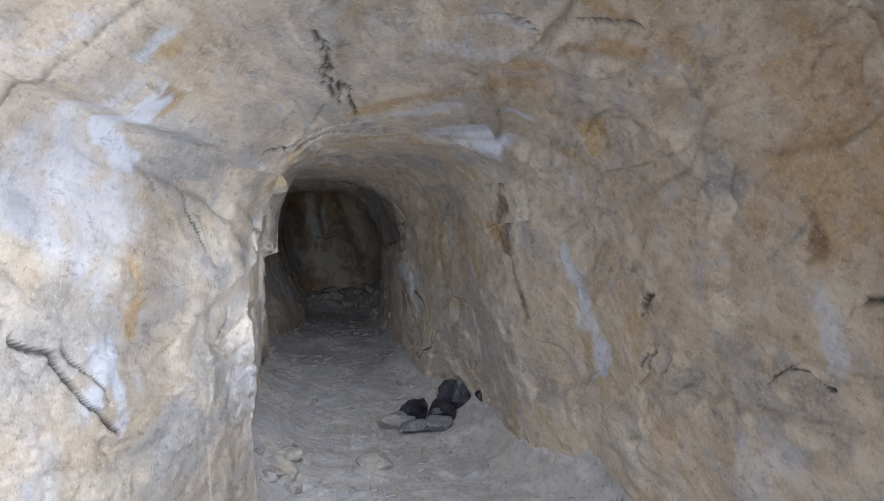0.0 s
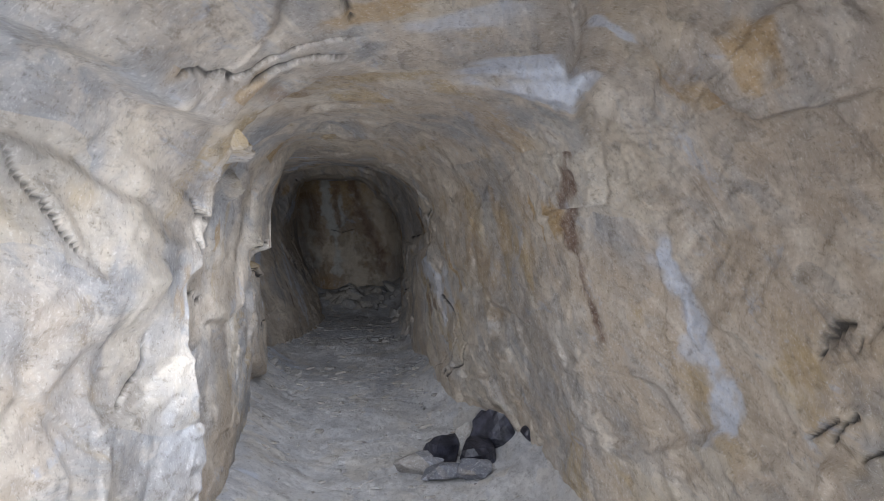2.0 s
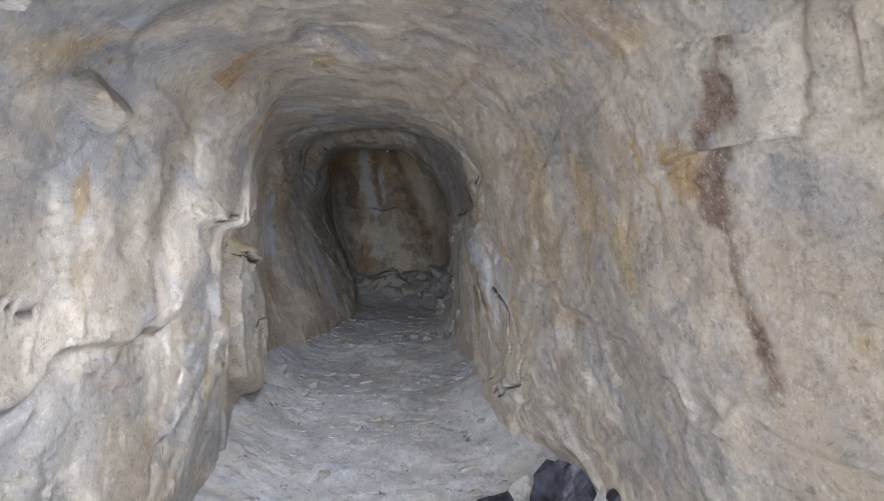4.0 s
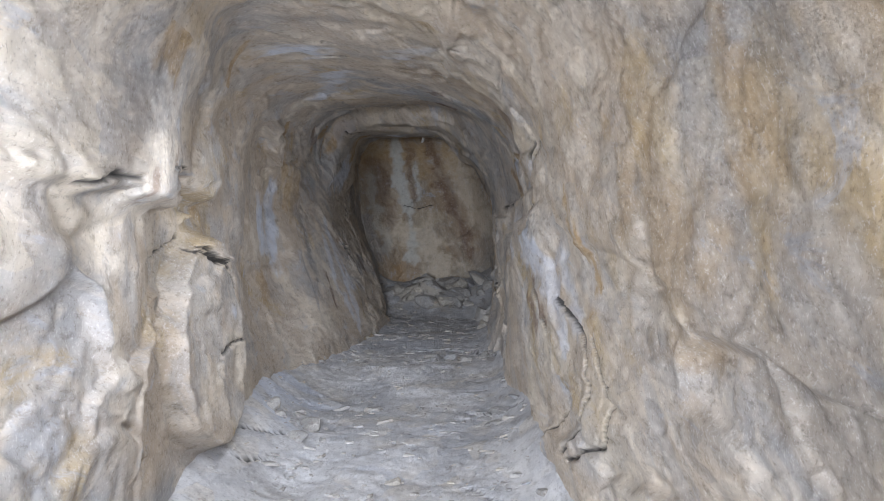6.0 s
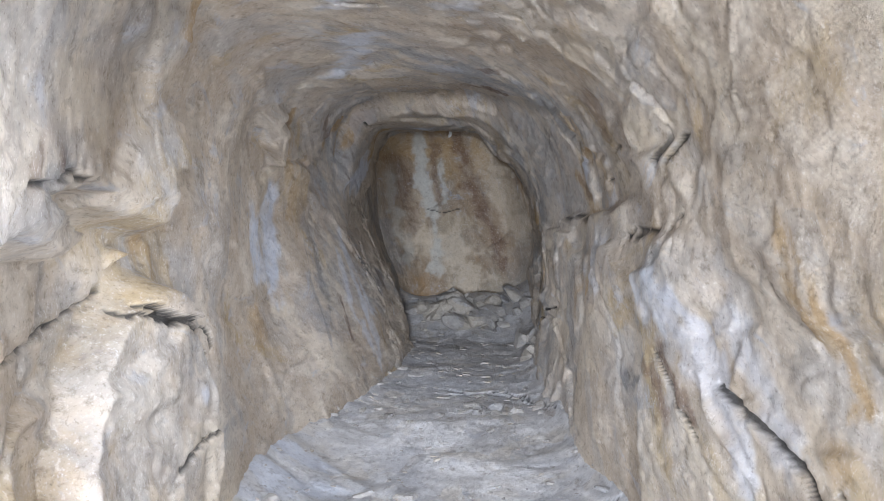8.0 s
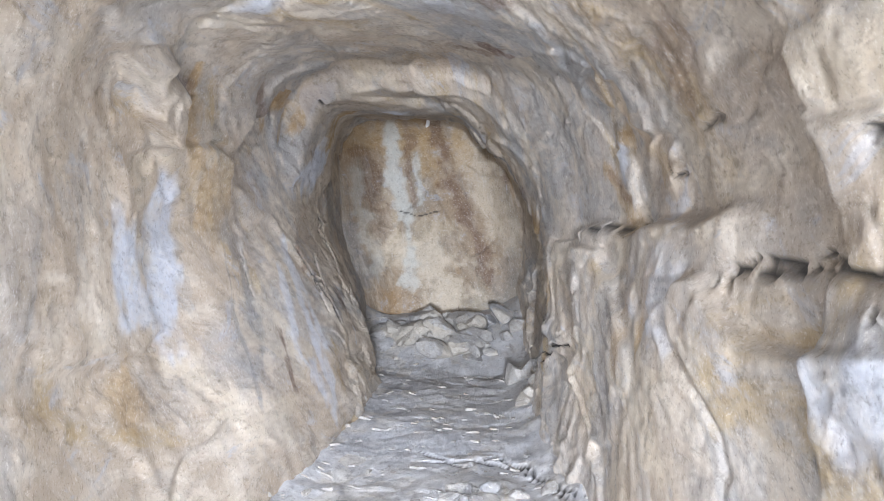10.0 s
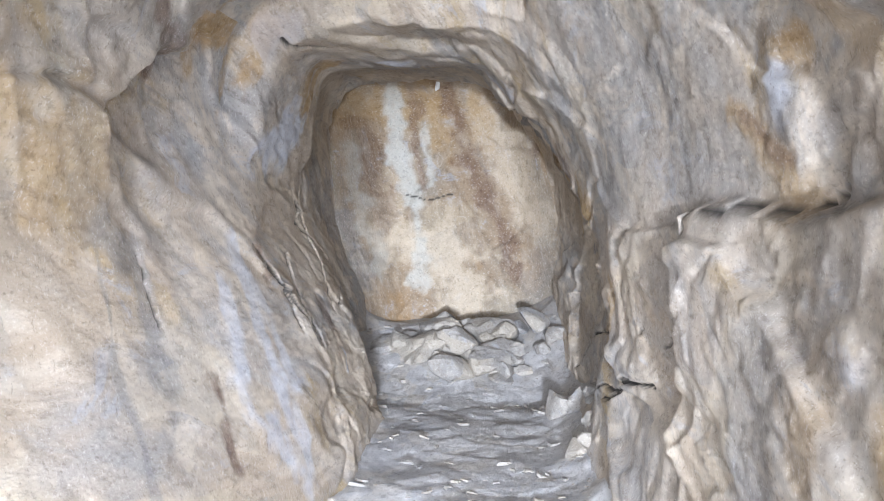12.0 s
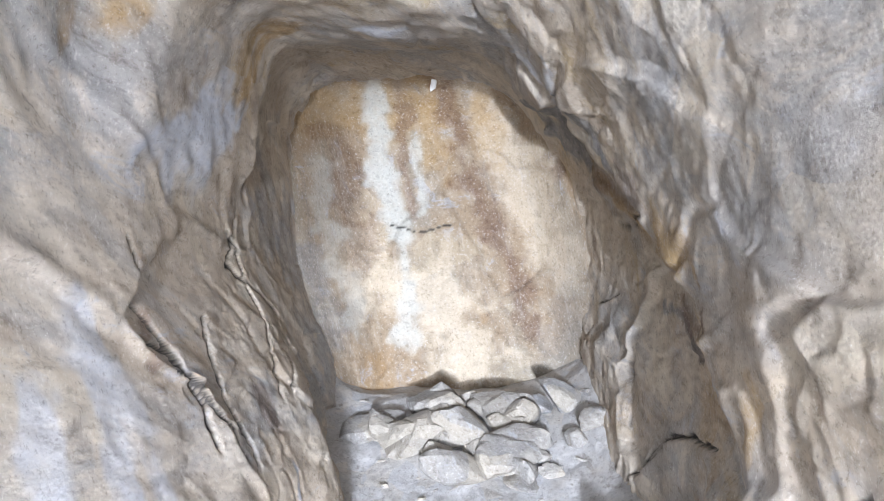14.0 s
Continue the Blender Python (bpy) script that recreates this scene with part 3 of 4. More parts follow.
def section(y, s):
    """A bare place of the adit's round, for s from 0 (left foot) to 1 (right foot), with its outward direction."""
    xl, xr, zf, zc = left_x(y), right_x(y), floor_z(y), roof_z(y)
    spring = zf + 0.58 * (zc - zf)
    leg = 0.30
    theta = np.pi * (1 - np.clip((s - leg) / (1 - 2 * leg), 0, 1))
    mid, half = (xl + xr) / 2, (xr - xl) / 2
    c, w = np.cos(theta), np.sin(theta)
    px = mid + half * np.sign(c) * np.abs(c) ** 0.62
    pz = spring + (zc - spring) * w ** 0.74
    px = px + 0.10 * (w ** 2) * along(y, (3, 0.5), (6, 0.0), (10, -1.0), (18, -1.2))
    low_l, low_r = np.clip(1 - s / leg, 0, 1), np.clip((s - 1 + leg) / leg, 0, 1)
    pz = pz - (spring - zf + 0.22) * (low_l + low_r)
    px = px + along(y, (4, 0.02), (9, 0.05), (12, 0.12), (18, 0.10)) * low_l ** 1.3
    px = px + along(y, (4, 0.10), (6.8, 0.28), (8.0, 0.28), (9.2, 0.08), (12, -0.10), (16, -0.14)) * low_r ** 1.3
    dip = 0.16 * (1.8 - pz) * smooth(12.0, 15.5, y)
    px = px + np.where(c > 0, np.minimum(dip, 0.02), dip)
    return px, pz, c, w


def proud_left(y, z):
    """The large blocks that stand out of one wall."""
    ragged = 0.10 * fractal(y * 1.5, z * 3.0, 0 * y, 3, 101)
    stepped = 0.6 * ragged + 0.10 * cells(y * 1.6, z * 5, 0 * y, 102)[0]
    upper = 0.12 * smooth(9.42, 9.34, y + 2 * stepped) * smooth(1.55, 1.62, z + 0.8 * stepped) * smooth(6.3, 8.4, y)
    lower = 0.12 * smooth(0.50, 0.44, np.hypot((y - 9.40) * 0.8, z - 1.0) + 0.5 * ragged)
    slope = 0.27 * np.clip(1.75 - z, 0, 0.75) * smooth(15.5, 14.7, y + 0.7 * ragged) * smooth(11.0, 13.0, y)
    slope = slope + 0.25 * np.clip(1.75 - z, 0, 0.7) * smooth(17.0, 16.0, y + 0.7 * ragged) * smooth(14.7, 15.5, y)
    head = 0.10 * smooth(14.4, 14.75, y + ragged) * smooth(16.2, 16.0, y) * smooth(2.0, 2.3, z + 0.5 * ragged)
    slab = 0.075 * smooth(1.84, 1.89, z + 0.2 * ragged) * smooth(4.5, 4.3, y + ragged) * smooth(2.0, 2.3, y)
    return upper + lower + slope + head + slab


def proud_right(y, z):
    ragged = 0.07 * fractal(y * 1.5, z * 3.5, 0 * y + 4, 3, 103)
    low = 0.10 * smooth(13.42, 13.34, y + ragged) * smooth(1.80, 1.75, z + 0.4 * ragged) * smooth(10.6, 11.8, y)
    foot = 0.10 * smooth(15.8, 14.9, y + 1.5 * ragged) * smooth(1.25, 0.95, z + ragged) * smooth(13.2, 13.6, y)
    bed = 0.10 * smooth(0.30, -0.20, y - (15.1 + 1.57 * (z - 1.43)) + ragged) * smooth(13.6, 14.4, y) * smooth(1.0, 1.2, z)
    lintel = 0.06 * smooth(1.85, 1.89, z + 0.2 * ragged) * smooth(4.4, 4.25, y + ragged) * smooth(3.45, 3.55, y + ragged)
    return low + foot + bed + lintel


def rock_place(y, s):
    ragged = 0.09 * fractal(y * 2, s * 14, 0 * y, 3, 111)
    px, pz, nx, nz = section(np.where((y > 4) & (y < 5.4), y + ragged, y), s)
    d = rock_relief(px, y, pz)
    left, right = smooth(0.46, 0.40, s), smooth(0.54, 0.60, s)
    (cl, sl), (cr, sr), (cc, sc) = crack_relief("left", y, pz), crack_relief("right", y, pz), crack_relief("roof", px, y)
    steep_l, steep_r, flat = smooth(0.375, 0.335, s), smooth(0.625, 0.665, s), smooth(0.39, 0.42, s) * smooth(0.61, 0.58, s)
    d = d + left * proud_left(y, pz) + right * proud_right(y, pz) + steep_l * cl + steep_r * cr + flat * cc
    return np.stack([px - nx * d, y, pz - nz * d], -1), steep_l * sl + steep_r * sr + flat * sc


# ---- materials ----
class Shade:
    """A short hand for node materials."""

    def __init__(self, name):
        self.material = bpy.data.materials.new(name)
        self.material.use_nodes = True
        self.n, self.l = self.material.node_tree.nodes, self.material.node_tree.links
        self.out = self.n["Principled BSDF"]
        self.place = self.n.new("ShaderNodeNewGeometry").outputs["Position"]

    def put(self, socket, value):
        if isinstance(value, bpy.types.NodeSocket):
            self.l.new(value, socket)
        elif isinstance(value, tuple) and len(value) == 3 and socket.type == "RGBA":
            socket.default_value = (*value, 1)
        else:
            socket.default_value = value

    def sheared(self, run, swing, drop):
        """Places drawn out along y and down z, and leaning one way on one wall and the other way on the other."""
        part, whole = self.n.new("ShaderNodeSeparateXYZ"), self.n.new("ShaderNodeCombineXYZ")
        self.put(part.inputs[0], self.place)
        x, y, z = part.outputs
        turned = self.math("MULTIPLY", self.math("MULTIPLY", self.math("ADD", x, 0.25), z), -swing)
        self.put(whole.inputs[0], self.math("ADD", x, self.math("MULTIPLY", z, 0.22)))
        self.put(whole.inputs[1], self.math("ADD", self.math("MULTIPLY", y, run), turned))
        self.put(whole.inputs[2], self.math("MULTIPLY", z, drop))
        return whole.outputs[0]

    def facets(self, scale, vector, warp=0.25):
        """Flat faces that each tilt their own way: their height in metres for a tilt of about a half, and a random tint."""
        wobble, moved, cell = self.n.new("ShaderNodeTexNoise"), self.n.new("ShaderNodeVectorMath"), self.n.new("ShaderNodeTexVoronoi")
        self.put(wobble.inputs["Vector"], vector)
        wobble.inputs["Scale"].default_value, wobble.inputs["Detail"].default_value = scale * 0.8, 4
        moved.operation = "MULTIPLY_ADD"
        self.put(moved.inputs[0], wobble.outputs["Color"]), self.put(moved.inputs[2], vector)
        moved.inputs[1].default_value = (2 * warp / scale,) * 3
        self.put(cell.inputs["Vector"], moved.outputs[0])
        cell.inputs["Scale"].default_value = scale
        away, lean, dot = (self.n.new("ShaderNodeVectorMath") for _ in range(3))
        away.operation, lean.operation, dot.operation = "SUBTRACT", "SUBTRACT", "DOT_PRODUCT"
        self.put(away.inputs[0], moved.outputs[0]), self.put(away.inputs[1], cell.outputs["Position"])
        self.put(lean.inputs[0], cell.outputs["Color"])
        lean.inputs[1].default_value = (0.5, 0.5, 0.5)
        self.put(dot.inputs[0], away.outputs[0]), self.put(dot.inputs[1], lean.outputs[0])
        split = self.n.new("ShaderNodeSeparateColor")
        self.put(split.inputs[0], cell.outputs["Color"])
        return dot.outputs["Value"], split.outputs[0]

    def noise(self, scale, detail=6.0, rough=0.55, vector=None, warp=0.0):
        node = self.n.new("ShaderNodeTexNoise")
        self.put(node.inputs["Vector"], vector or self.place)
        node.inputs["Scale"].default_value, node.inputs["Detail"].default_value = scale, detail
        node.inputs["Roughness"].default_value, node.inputs["Distortion"].default_value = rough, warp
        return node.outputs["Fac"]

    def band(self, value, low, high, top=1.0):
        node = self.n.new("ShaderNodeMapRange")
        node.interpolation_type = "SMOOTHSTEP"
        self.put(node.inputs["Value"], value)
        node.inputs["From Min"].default_value, node.inputs["From Max"].default_value = low, high
        node.inputs["To Max"].default_value = top
        return node.outputs[0]

    def math(self, kind, a, b):
        node = self.n.new("ShaderNodeMath")
        node.operation = kind
        self.put(node.inputs[0], a), self.put(node.inputs[1], b)
        return node.outputs[0]

    def mix(self, factor, a, b, blend="MIX"):
        node = self.n.new("ShaderNodeMix")
        node.data_type, node.blend_type = "RGBA", blend
        self.put(node.inputs["Factor"], factor), self.put(node.inputs["A"], a), self.put(node.inputs["B"], b)
        return node.outputs["Result"]

    def attribute(self, name):
        node = self.n.new("ShaderNodeAttribute")
        node.attribute_name = name
        return node.outputs["Fac"]

    def bump(self, height, distance, strength=1.0, below=None):
        node = self.n.new("ShaderNodeBump")
        node.inputs["Distance"].default_value, node.inputs["Strength"].default_value = distance, strength
        self.put(node.inputs["Height"], height)
        if below:
            self.put(node.inputs["Normal"], below)
        return node.outputs[0]


def rock_material(name, tan=(0.50, 0.41, 0.31), pale=(0.66, 0.58, 0.475), grey=(0.37, 0.365, 0.36), ochre=(0.46, 0.335, 0.17), dip=0.7, run=0.38, crust=(0.62, 0.66, 0.74), block=3.6):
    """Bedded rock with stains and joints; dip below 1 draws its patterns out down the leaning beds."""
    m = Shade(name)
    drawn = m.sheared(run, 0.30 if run < 1 else 0.0, 1.0)
    bedding = m.sheared(1.2 * run, 0.45 if run < 1 else 0.0, 0.5 * dip)
    big, mid = m.noise(0.9, 5, 0.6, drawn, 0.6), m.noise(3.4, 9, 0.68, drawn, 0.8)
    beds, streaks = m.noise(4.0, 7, 0.65, bedding, 0.5), m.noise(17, 6, 0.7, bedding, 0.3)
    fine, grit, speck = m.noise(24, 9, 0.78, drawn), m.noise(60, 6, 0.8), m.noise(150, 3, 0.7)
    face, tint = m.facets(block, drawn)
    chip, chip_tint = m.facets(block * 3.6, drawn)
    where = m.band(m.noise(1.6, 4, 0.6), 0.42, 0.60)
    colour = m.mix(m.band(big, 0.43, 0.66), tan, grey)
    colour = m.mix(m.band(mid, 0.46, 0.62, 0.85), colour, pale)
    colour = m.mix(m.band(beds, 0.52, 0.64, 0.45), colour, grey)
    colour = m.mix(m.band(m.noise(1.7, 7, 0.65, m.sheared(0.5, 0.3, 0.7), 1.0), 0.55, 0.68, 0.75), colour, ochre)
    colour = m.mix(m.band(m.noise(4.3, 8, 0.7, drawn, 1.2), 0.57, 0.66, 0.6), colour, (0.47, 0.485, 0.525))
    colour = m.mix(m.band(m.noise(6.0, 8, 0.72, bedding, 0.8), 0.58, 0.68, 0.65), colour, (0.25, 0.21, 0.175))
    colour = m.mix(m.math("MULTIPLY", where, m.band(tint, 0.55, 0.80, 0.55)), colour, m.mix(0.5, pale, (0.60, 0.50, 0.34)))
    colour = m.mix(m.math("MULTIPLY", where, m.band(chip_tint, 0.45, 0.0, 0.35)), colour, m.mix(0.5, grey, (0.24, 0.20, 0.16)))
    patchy = m.band(fine, 0.36, 0.58)
    for kind, hue in (("cream", (0.70, 0.60, 0.46)), ("grey", (0.22, 0.22, 0.225)), ("ochre", (0.44, 0.28, 0.11)), ("rust", (0.16, 0.09, 0.058)), ("pale", crust)):
        colour = m.mix(m.math("MULTIPLY", m.attribute(kind), m.math("ADD", 0.7, m.math("MULTIPLY", patchy, 0.3))), colour, hue)
    colour = m.mix(m.band(streaks, 0.52, 0.68, 0.25), colour, m.mix(1.0, colour, (0.62, 0.60, 0.58), "MULTIPLY"))
    colour = m.mix(m.band(streaks, 0.48, 0.34, 0.22), colour, m.mix(0.6, colour, (0.80, 0.76, 0.70)))
    colour = m.mix(m.band(fine, 0.52, 0.64, 0.6), colour, m.mix(1.0, colour, (0.52, 0.49, 0.46), "MULTIPLY"))
    colour = m.mix(m.band(grit, 0.55, 0.64, 0.6), colour, m.mix(0.65, colour, (0.84, 0.81, 0.76)))
    colour = m.mix(m.band(grit, 0.44, 0.36, 0.6), colour, m.mix(1.0, colour, (0.42, 0.39, 0.36), "MULTIPLY"))
    colour = m.mix(m.band(speck, 0.66, 0.72, 0.7), colour, (0.86, 0.86, 0.84))
    # shade inside the cracks, painted near black into the colour
    colour = m.mix(m.math("MULTIPLY", m.attribute("crack_shade"), 0.92), colour, (0.03, 0.026, 0.023))
    m.put(m.out.inputs["Base Color"], colour)
    wet = m.band(m.noise(2.4, 4, 0.6), 0.45, 0.7)
    m.put(m.out.inputs["Roughness"], m.math("SUBTRACT", m.math("SUBTRACT", 0.88, m.math("MULTIPLY", wet, 0.20)), m.math("MULTIPLY", m.band(speck, 0.66, 0.74), 0.45)))
    low = m.bump(mid, 0.05, 0.4)
    low = m.bump(m.math("MULTIPLY", face, m.math("ADD", 0.25, where)), 0.4, 0.55, low)
    low = m.bump(m.math("MULTIPLY", chip, m.math("ADD", 0.3, where)), 0.35, 0.5, low)
    low = m.bump(streaks, 0.014, 0.35, low)
    low = m.bump(fine, 0.024, 0.75, low)
    m.put(m.out.inputs["Normal"], m.bump(grit, 0.009, 0.9, low))
    return m.material


ROCK = rock_material("rock")
FACE = rock_material("streaked rock", (0.36, 0.27, 0.18), (0.45, 0.365, 0.27), (0.31, 0.275, 0.22), (0.40, 0.26, 0.13), 0.4, 1.0, (0.58, 0.58, 0.53))
FLOOR = rock_material("shale", (0.55, 0.54, 0.53), (0.71, 0.70, 0.69), (0.45, 0.455, 0.47), (0.52, 0.48, 0.42), 1.0, 0.5, block=9.0)


# ---- large structure ----
def sheet(name, points, material, flip=False, masks=None):
    """A smooth sheet of quads through a grid of places."""
    rows, cols = points.shape[:2]
    index = np.arange(rows * cols).reshape(rows, cols)
    a, b, c, d = index[:-1, :-1], index[1:, :-1], index[1:, 1:], index[:-1, 1:]
    quads = np.stack([a, d, c, b] if flip else [a, b, c, d], -1).reshape(-1, 4)
    mesh = bpy.data.meshes.new(name)
    mesh.vertices.add(rows * cols)
    mesh.vertices.foreach_set("co", points.reshape(-1).astype(np.float32))
    mesh.loops.add(quads.size)
    mesh.loops.foreach_set("vertex_index", quads.reshape(-1).astype(np.int32))
    mesh.polygons.add(len(quads))
    mesh.polygons.foreach_set("loop_start", (np.arange(len(quads)) * 4).astype(np.int32))
    mesh.polygons.foreach_set("use_smooth", np.ones(len(quads), dtype=bool))
    mesh.update()
    mesh.validate()
    for kind, mask in (masks or {}).items():
        if mask.any():
            mesh.attributes.new(kind, "FLOAT", "POINT").data.foreach_set("value", mask.reshape(-1).astype(np.float32))
    mesh.materials.append(material)
    return new(name, mesh)


STEP = 0.0105
ys = np.concatenate([np.arange(-2.6, 2.2, 0.05), np.arange(2.2, END + 0.3, STEP)])


def round_sheet(name, side, s0, s1, count, label, category):
    y, s = np.meshgrid(ys, np.linspace(s0, s1, count), indexing="ij")
    places, crack_shade = rock_place(y, s)
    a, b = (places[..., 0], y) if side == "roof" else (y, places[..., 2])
    return tagged(sheet(name, places, ROCK, False, {"crack_shade": crack_shade, **stain_masks(side, a, b)}), label, category, kind="structure")


S_L, S_R = 0.41, 0.59
round_sheet("wall_left", "left", 0, S_L, 250, "rough hewn tan rock wall of the adit", "wall")
round_sheet("ceiling", "roof", S_L, S_R, 105, "arched rough rock roof of the adit", "ceiling")
round_sheet("wall_right", "right", S_R, 1, 250, "rough hewn tan and grey rock wall of the adit", "wall")

x, z = np.meshgrid(np.arange(-2.2, 1.0, 0.014), np.arange(0.2, 3.5, 0.014), indexing="ij")
y = END + 0.06 * (z - 1.5) - 0.60 * smooth(0.50, 1.05, np.abs(x + 0.62 - 0.17 * (1.9 - z))) - 0.45 * smooth(2.72, 3.2, z) - 0.7 * rock_relief(x, END + 0 * x, z) - crack_relief("end", x, z)[0]
tagged(sheet("wall_end", np.stack([x, y, z], -1), FACE, False, {"crack_shade": crack_relief("end", x, z)[1], **stain_masks("end", x, z)}), "brown and tan streaked rock face closing the adit", "wall", kind="structure")

x, z = np.meshgrid(np.arange(-1.9, 2.2, 0.1), np.arange(-0.6, 2.8, 0.1), indexing="ij")
tagged(sheet("wall_back", np.stack([x, -2.5 + 0 * x, z], -1), ROCK, True), "rough rock behind the start of the walk", "wall", kind="structure")



def floor_height(x, y):
    flakes, gap = cells(x * 7 + 0.5 * value_noise(x * 3, y * 3, 0 * x, 73), y * 7, 0 * x, 77)
    shards, gap2 = cells(x * 3 + 0.4 * value_noise(x * 3, y * 3, 0 * x, 75), y * 2.6, 0 * x + 4, 79)
    right = right_x(y) + along(y, (4, 0.1), (6.8, 0.28), (8.3, 0.25), (9.5, 0.0)) - x
    edge = np.minimum(x - left_x(y) - 0.1, right)
    z = floor_z(y) + 0.03 * fractal(x * 1.3, y * 1.1, 0 * x, 3, 71) + 0.003 * flakes * smooth(0, 0.2, gap) + 0.009 * shards * smooth(0, 0.2, gap2) + 0.006 * fractal(x * 9, y * 6, 0 * x, 3, 76, 0.6)
    apron = 0.14 * smooth(0.8, 0.0, right) ** 1.8 * smooth(9.5, 7.5, y)
    return z + apron + 0.26 * smooth(0.50, -0.15, edge) ** 1.7 + 0.30 * smooth(16.3, 17.9, y) ** 1.3 + crack_relief("floor", x, y)[0]


x, y = np.meshgrid(np.arange(-1.9, 2.0, 0.019), ys, indexing="ij")
tagged(sheet("floor", np.stack([x, y, floor_height(x, y)], -1), FLOOR, True, {"crack_shade": crack_relief("floor", x, y)[1], **stain_masks("floor", x, y)}), "trodden floor of pale broken shale", "floor", kind="structure")


# ---- things ----
COAL = Shade("coal")
grain = COAL.noise(9, 6, 0.6)
COAL.put(COAL.out.inputs["Base Color"], COAL.mix(COAL.band(grain, 0.42, 0.72), (0.012, 0.012, 0.017), (0.055, 0.055, 0.075)))
COAL.put(COAL.out.inputs["Roughness"], COAL.math("ADD", 0.28, COAL.math("MULTIPLY", COAL.noise(30), 0.4)))
COAL.put(COAL.out.inputs["Normal"], COAL.bump(COAL.noise(40, 5), 0.01, 0.6))
COAL = COAL.material
SLATE = rock_material("slate", (0.20, 0.205, 0.225), (0.30, 0.30, 0.32), (0.15, 0.155, 0.18), (0.22, 0.20, 0.18), 1.0, 1.0)
STONE = rock_material("grey stone", (0.37, 0.345, 0.31), (0.46, 0.43, 0.385), (0.29, 0.285, 0.28), (0.38, 0.31, 0.21), 1.0, 1.0)
CALCITE = Shade("calcite")
CALCITE.put(CALCITE.out.inputs["Base Color"], CALCITE.mix(CALCITE.noise(40), (0.85, 0.84, 0.80), (0.95, 0.95, 0.93)))
CALCITE.out.inputs["Roughness"].default_value = 0.25
CALCITE = CALCITE.material


def broken_mesh(name, size, seed, planes=11, detail=3, rough=0.02):
    """A lump bounded by flat broken faces with worn edges, resting about its middle."""
    rng = np.random.default_rng(seed)
    bm = bmesh.new()
    bmesh.ops.create_icosphere(bm, subdivisions=detail, radius=1.0)
    way = np.array([v.co[:] for v in bm.verts])
    way /= np.linalg.norm(way, axis=1)[:, None]
    normals = rng.normal(size=(planes, 3))
    normals /= np.linalg.norm(normals, axis=1)[:, None]
    facing = way @ normals.T
    reach = np.where(facing > 0.15, rng.uniform(0.55, 0.85, planes)[None, :] / np.maximum(facing, 0.15), 9.0)
    sharp = np.sort(reach, axis=1)
    far = np.minimum(sharp[:, 0], 1.25)
    far = far + rough * fractal(way[:, 0] * 5 + seed, way[:, 1] * 5, way[:, 2] * 5, 3, 7)
    for v, w, r in zip(bm.verts, way, far):
        v.co = Vector((w[0] * r * size[0] / 2, w[1] * r * size[1] / 2, w[2] * r * size[2] / 2))
    mesh = bpy.data.meshes.new(name)
    bm.to_mesh(mesh)
    bm.free()
    return mesh


def lump(name, x, y, z, size, turn, material, seed, label, category, group="", parent=None):
    mesh = broken_mesh(name, size, seed)
    mesh.materials.append(material)
    ob = new(name, mesh)
    ob.matrix_world = pose(x, y, z, *turn)
    if parent:
        ob.parent = parent
        return ob
    return tagged(ob, label, category, group)


def ground(x, y):
    return float(floor_height(np.array([float(x)]), np.array([float(y)]))[0])


# black lumps lying together by the foot of the wall
for k, (x, y, w, d, h, material, label) in enumerate((
        (0.72, 7.70, 0.30, 0.24, 0.31, COAL, "tall angular black lump standing among dark rocks"),
        (0.37, 7.75, 0.42, 0.28, 0.27, COAL, "broad angular black lump with a flat face"),
        (0.55, 7.56, 0.26, 0.24, 0.30, COAL, "narrow angular black lump wedged between others"),
        (0.55, 7.38, 0.20, 0.18, 0.17, SLATE, "rounded dark blue-grey stone beside black lumps"),
        (0.22, 7.66, 0.40, 0.24, 0.20, SLATE, "low dark blue-grey stone at the heap's edge"),
        (0.36, 7.50, 0.36, 0.22, 0.16, SLATE, "flat grey slate lying before black lumps"),
        (0.90, 7.42, 0.13, 0.11, 0.09, COAL, "small black lump lying apart on the floor"),
        (0.53, 7.86, 0.12, 0.11, 0.27, STONE, "small tan stone behind the black lumps"))):
    lump("rock_lump", x, y, ground(x, y) + 0.30 * h, (w, d, h), (8 * math.sin(k * 2.1), 9 * math.cos(k * 1.7), 47 * k), material, 300 + k, label, "rock", "dark heap by the wall")


def heap(cx, cy, rx, ry, count, least, most, seed, label, group, flat=0.5, rise=0.0):
    rng = random.Random(seed)
    for k in range(count):
        r, a = math.sqrt(rng.random()), rng.random() * 2 * math.pi
        x, y = cx + rx * r * math.cos(a), cy + ry * r * math.sin(a)
        w = least + (most - least) * rng.random() ** 1.6
        size = (w, w * rng.uniform(0.6, 1.0), w * flat * rng.uniform(0.7, 1.3))
        lump("stone", x, y, ground(x, y) + 0.12 * size[2] + rise * (1 - r), size, (rng.uniform(0, 38), rng.uniform(-22, 22), rng.uniform(-60, 60)), STONE, seed * 50 + k, label, "stone", group)


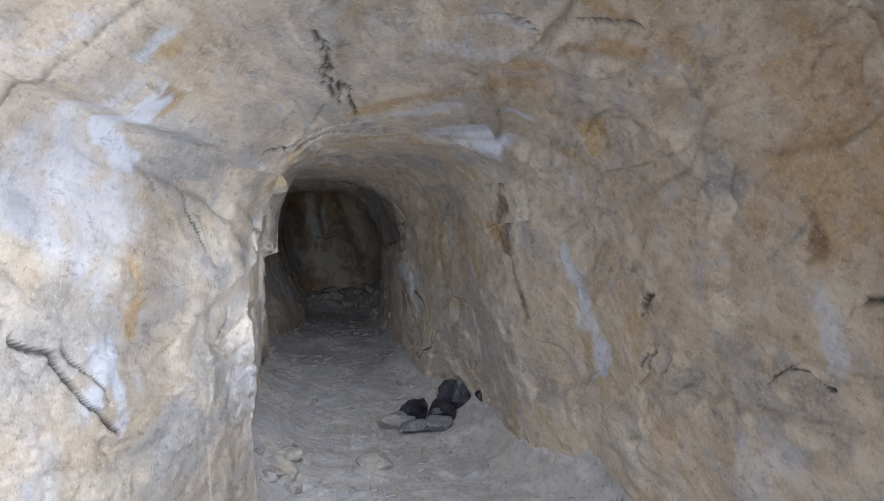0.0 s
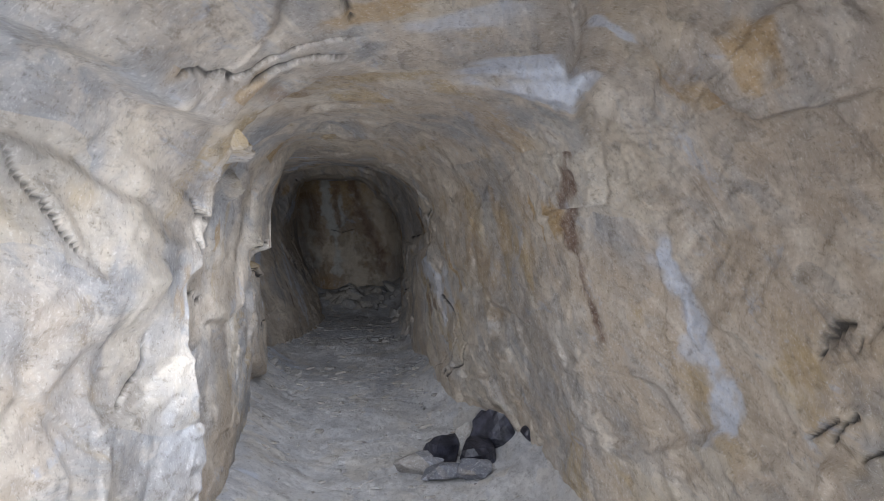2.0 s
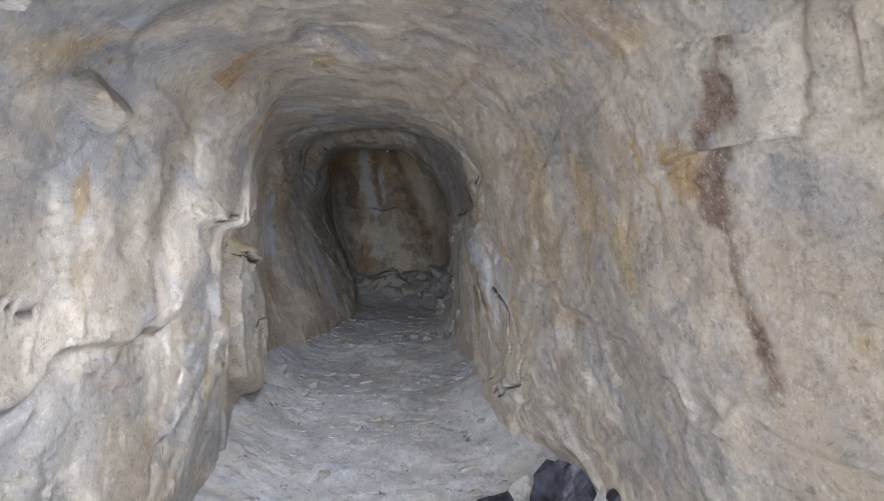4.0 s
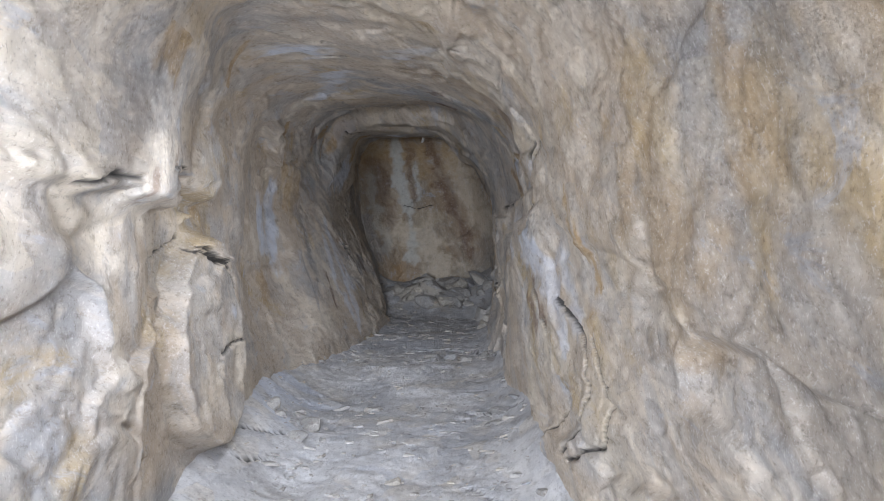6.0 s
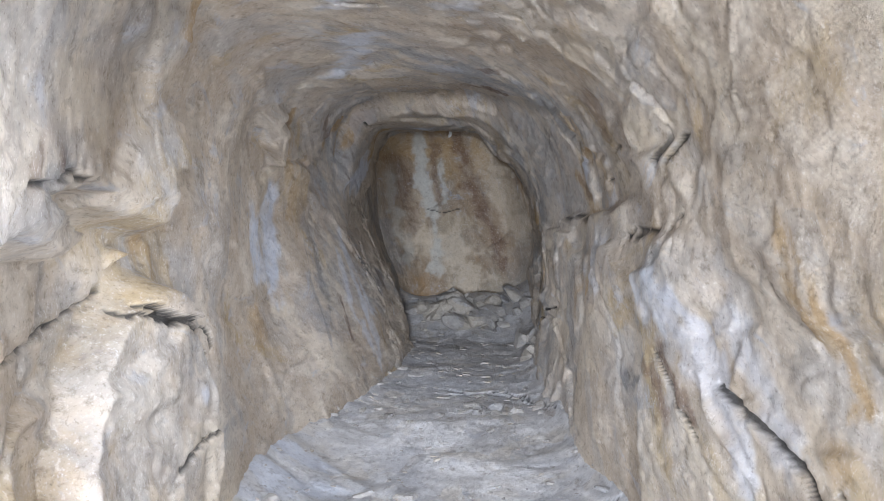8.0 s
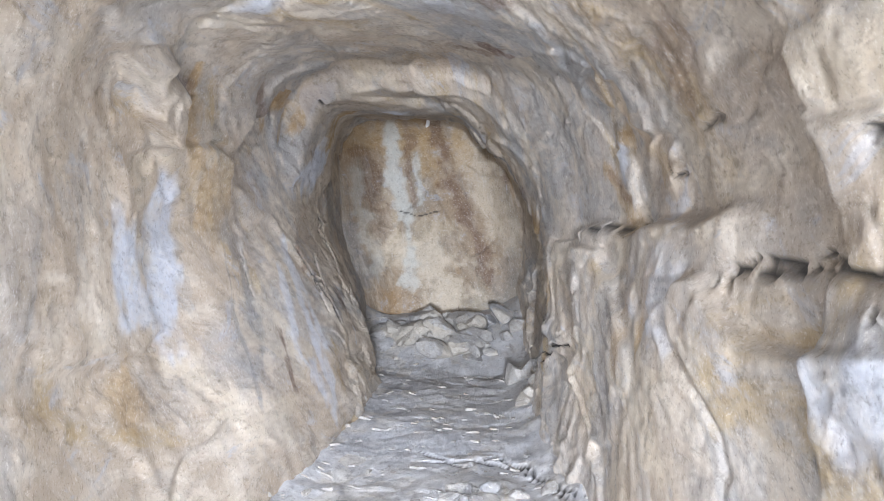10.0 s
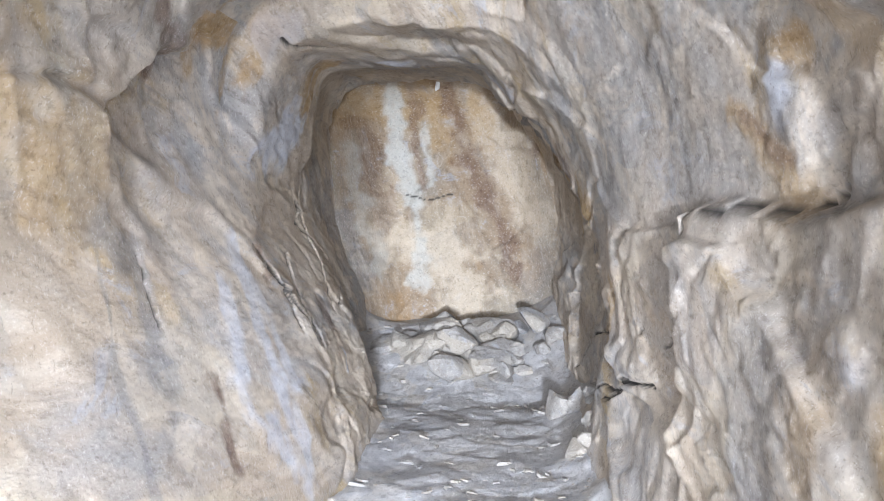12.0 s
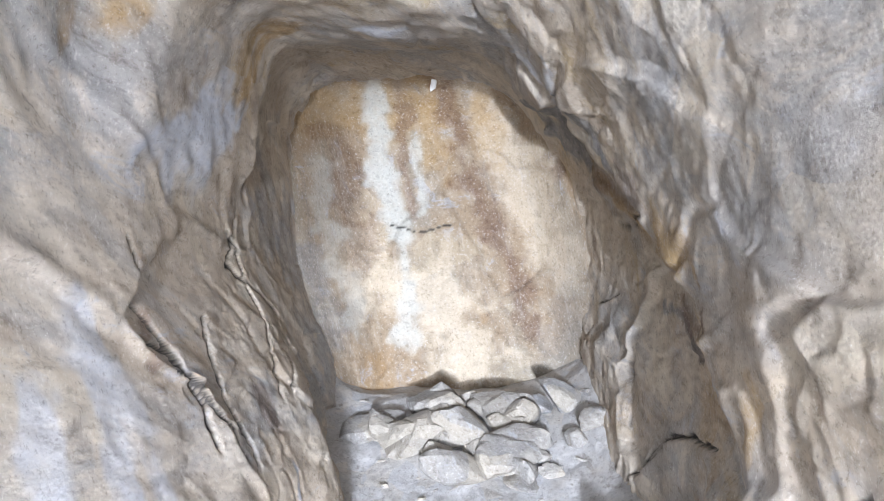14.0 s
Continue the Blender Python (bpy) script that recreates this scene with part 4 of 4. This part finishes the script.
heap(-0.46, 17.30, 0.62, 0.50, 44, 0.13, 0.42, 11, "angular grey-tan stone in rubble below the end face", "rubble below the end face", 0.6, 0.08)
heap(-0.12, 13.1, 0.34, 0.20, 12, 0.08, 0.20, 12, "flat pale shale fragment on the floor", "shale fragments on the floor", 0.4)
heap(0.22, 11.0, 0.20, 0.20, 9, 0.06, 0.17, 13, "flat pale shale fragment on the floor", "shale fragments on the floor", 0.4)
heap(-0.55, 6.0, 0.16, 0.55, 11, 0.08, 0.24, 14, "angular tan stone fallen at the foot of the wall", "fallen stones along the wall", 0.6)
heap(0.12, 15.6, 0.18, 0.7, 11, 0.12, 0.34, 15, "blocky tan stone fallen at the foot of the wall", "fallen stones along the wall", 0.7)
heap(-0.95, 10.6, 0.16, 0.7, 7, 0.06, 0.16, 16, "small tan stone at the foot of the wall", "fallen stones along the wall", 0.6)
heap(0.02, 6.43, 0.12, 0.10, 2, 0.2, 0.28, 17, "half-buried pale stone in the floor", "shale fragments on the floor", 0.35)

# blocks that stand out of the walls
left_wall, right_wall = bpy.data.objects["wall_left"], bpy.data.objects["wall_right"]
for k, (x, y, z, w, d, h, turn, wall) in enumerate((
        (-0.62, 4.78, 1.86, 0.30, 0.50, 0.16, 4, left_wall), (-0.80, 5.75, 1.84, 0.30, 0.50, 0.20, -6, left_wall), (-0.92, 7.15, 1.47, 0.22, 0.5, 0.26, 0, left_wall),
        (-0.88, 6.25, 1.66, 0.22, 0.5, 0.17, 12, left_wall), )):
    mesh = broken_mesh("rock_block", (w * 1.25, d * 1.25, h * 1.25), 700 + k, 9, 4, 0.015)
    mesh.materials.append(ROCK)
    block = new("rock_block", mesh)
    block.matrix_world = pose(x, y, z, 4, turn * 0.5, turn)
    block.parent = wall

# white drip at the top of the end face
for k, (dx, dz, w, h) in enumerate(((0.0, 0.0, 0.035, 0.075), (0.07, 0.045, 0.025, 0.03))):
    lump("calcite_drip", -0.75 + dx, END - 0.19, 2.95 + dz, (w * 1.3, w * 1.3, h * 1.2), (0, 10, 30 * k), CALCITE, 900 + k, "small white calcite drip on the end face", "mineral")

# loose chips all over the floor
rng = np.random.default_rng(5)
count = 1100
cy = rng.uniform(2.0, 17.8, count)
cx = left_x(cy) + 0.12 + (right_x(cy) - left_x(cy) - 0.2) * rng.beta(0.8, 0.8, count)
cz = floor_height(cx, cy)
verts, faces = [], []
for x, y, z, w, a, t1, t2 in zip(cx, cy, cz, rng.gamma(1.6, 0.009, count) + 0.008, rng.uniform(0, 6.28, count), rng.normal(0, 0.2, count), rng.normal(0, 0.2, count)):
    sides = 5
    start = len(verts)
    for top in (0, 1):
        for k in range(sides):
            r = w * (0.75 + 0.35 * math.sin(a * 7 + k * 2.3)) * (1 - 0.25 * top)
            px, py = r * math.cos(a + k * 6.283 / sides), 0.7 * r * math.sin(a + k * 6.283 / sides)
            verts.append((x + px, y + py, z + top * w * 0.3 + t1 * px + t2 * py))
    faces.append([start + sides + k for k in range(sides)])
    faces += [[start + k, start + (k + 1) % sides, start + sides + (k + 1) % sides, start + sides + k] for k in range(sides)]
mesh = bpy.data.meshes.new("shale_chips")
mesh.from_pydata(verts, [], faces)
mesh.materials.append(STONE)
tagged(new("shale_chips", mesh), "loose pale shale chips scattered over the floor", "gravel", kind="stuff")
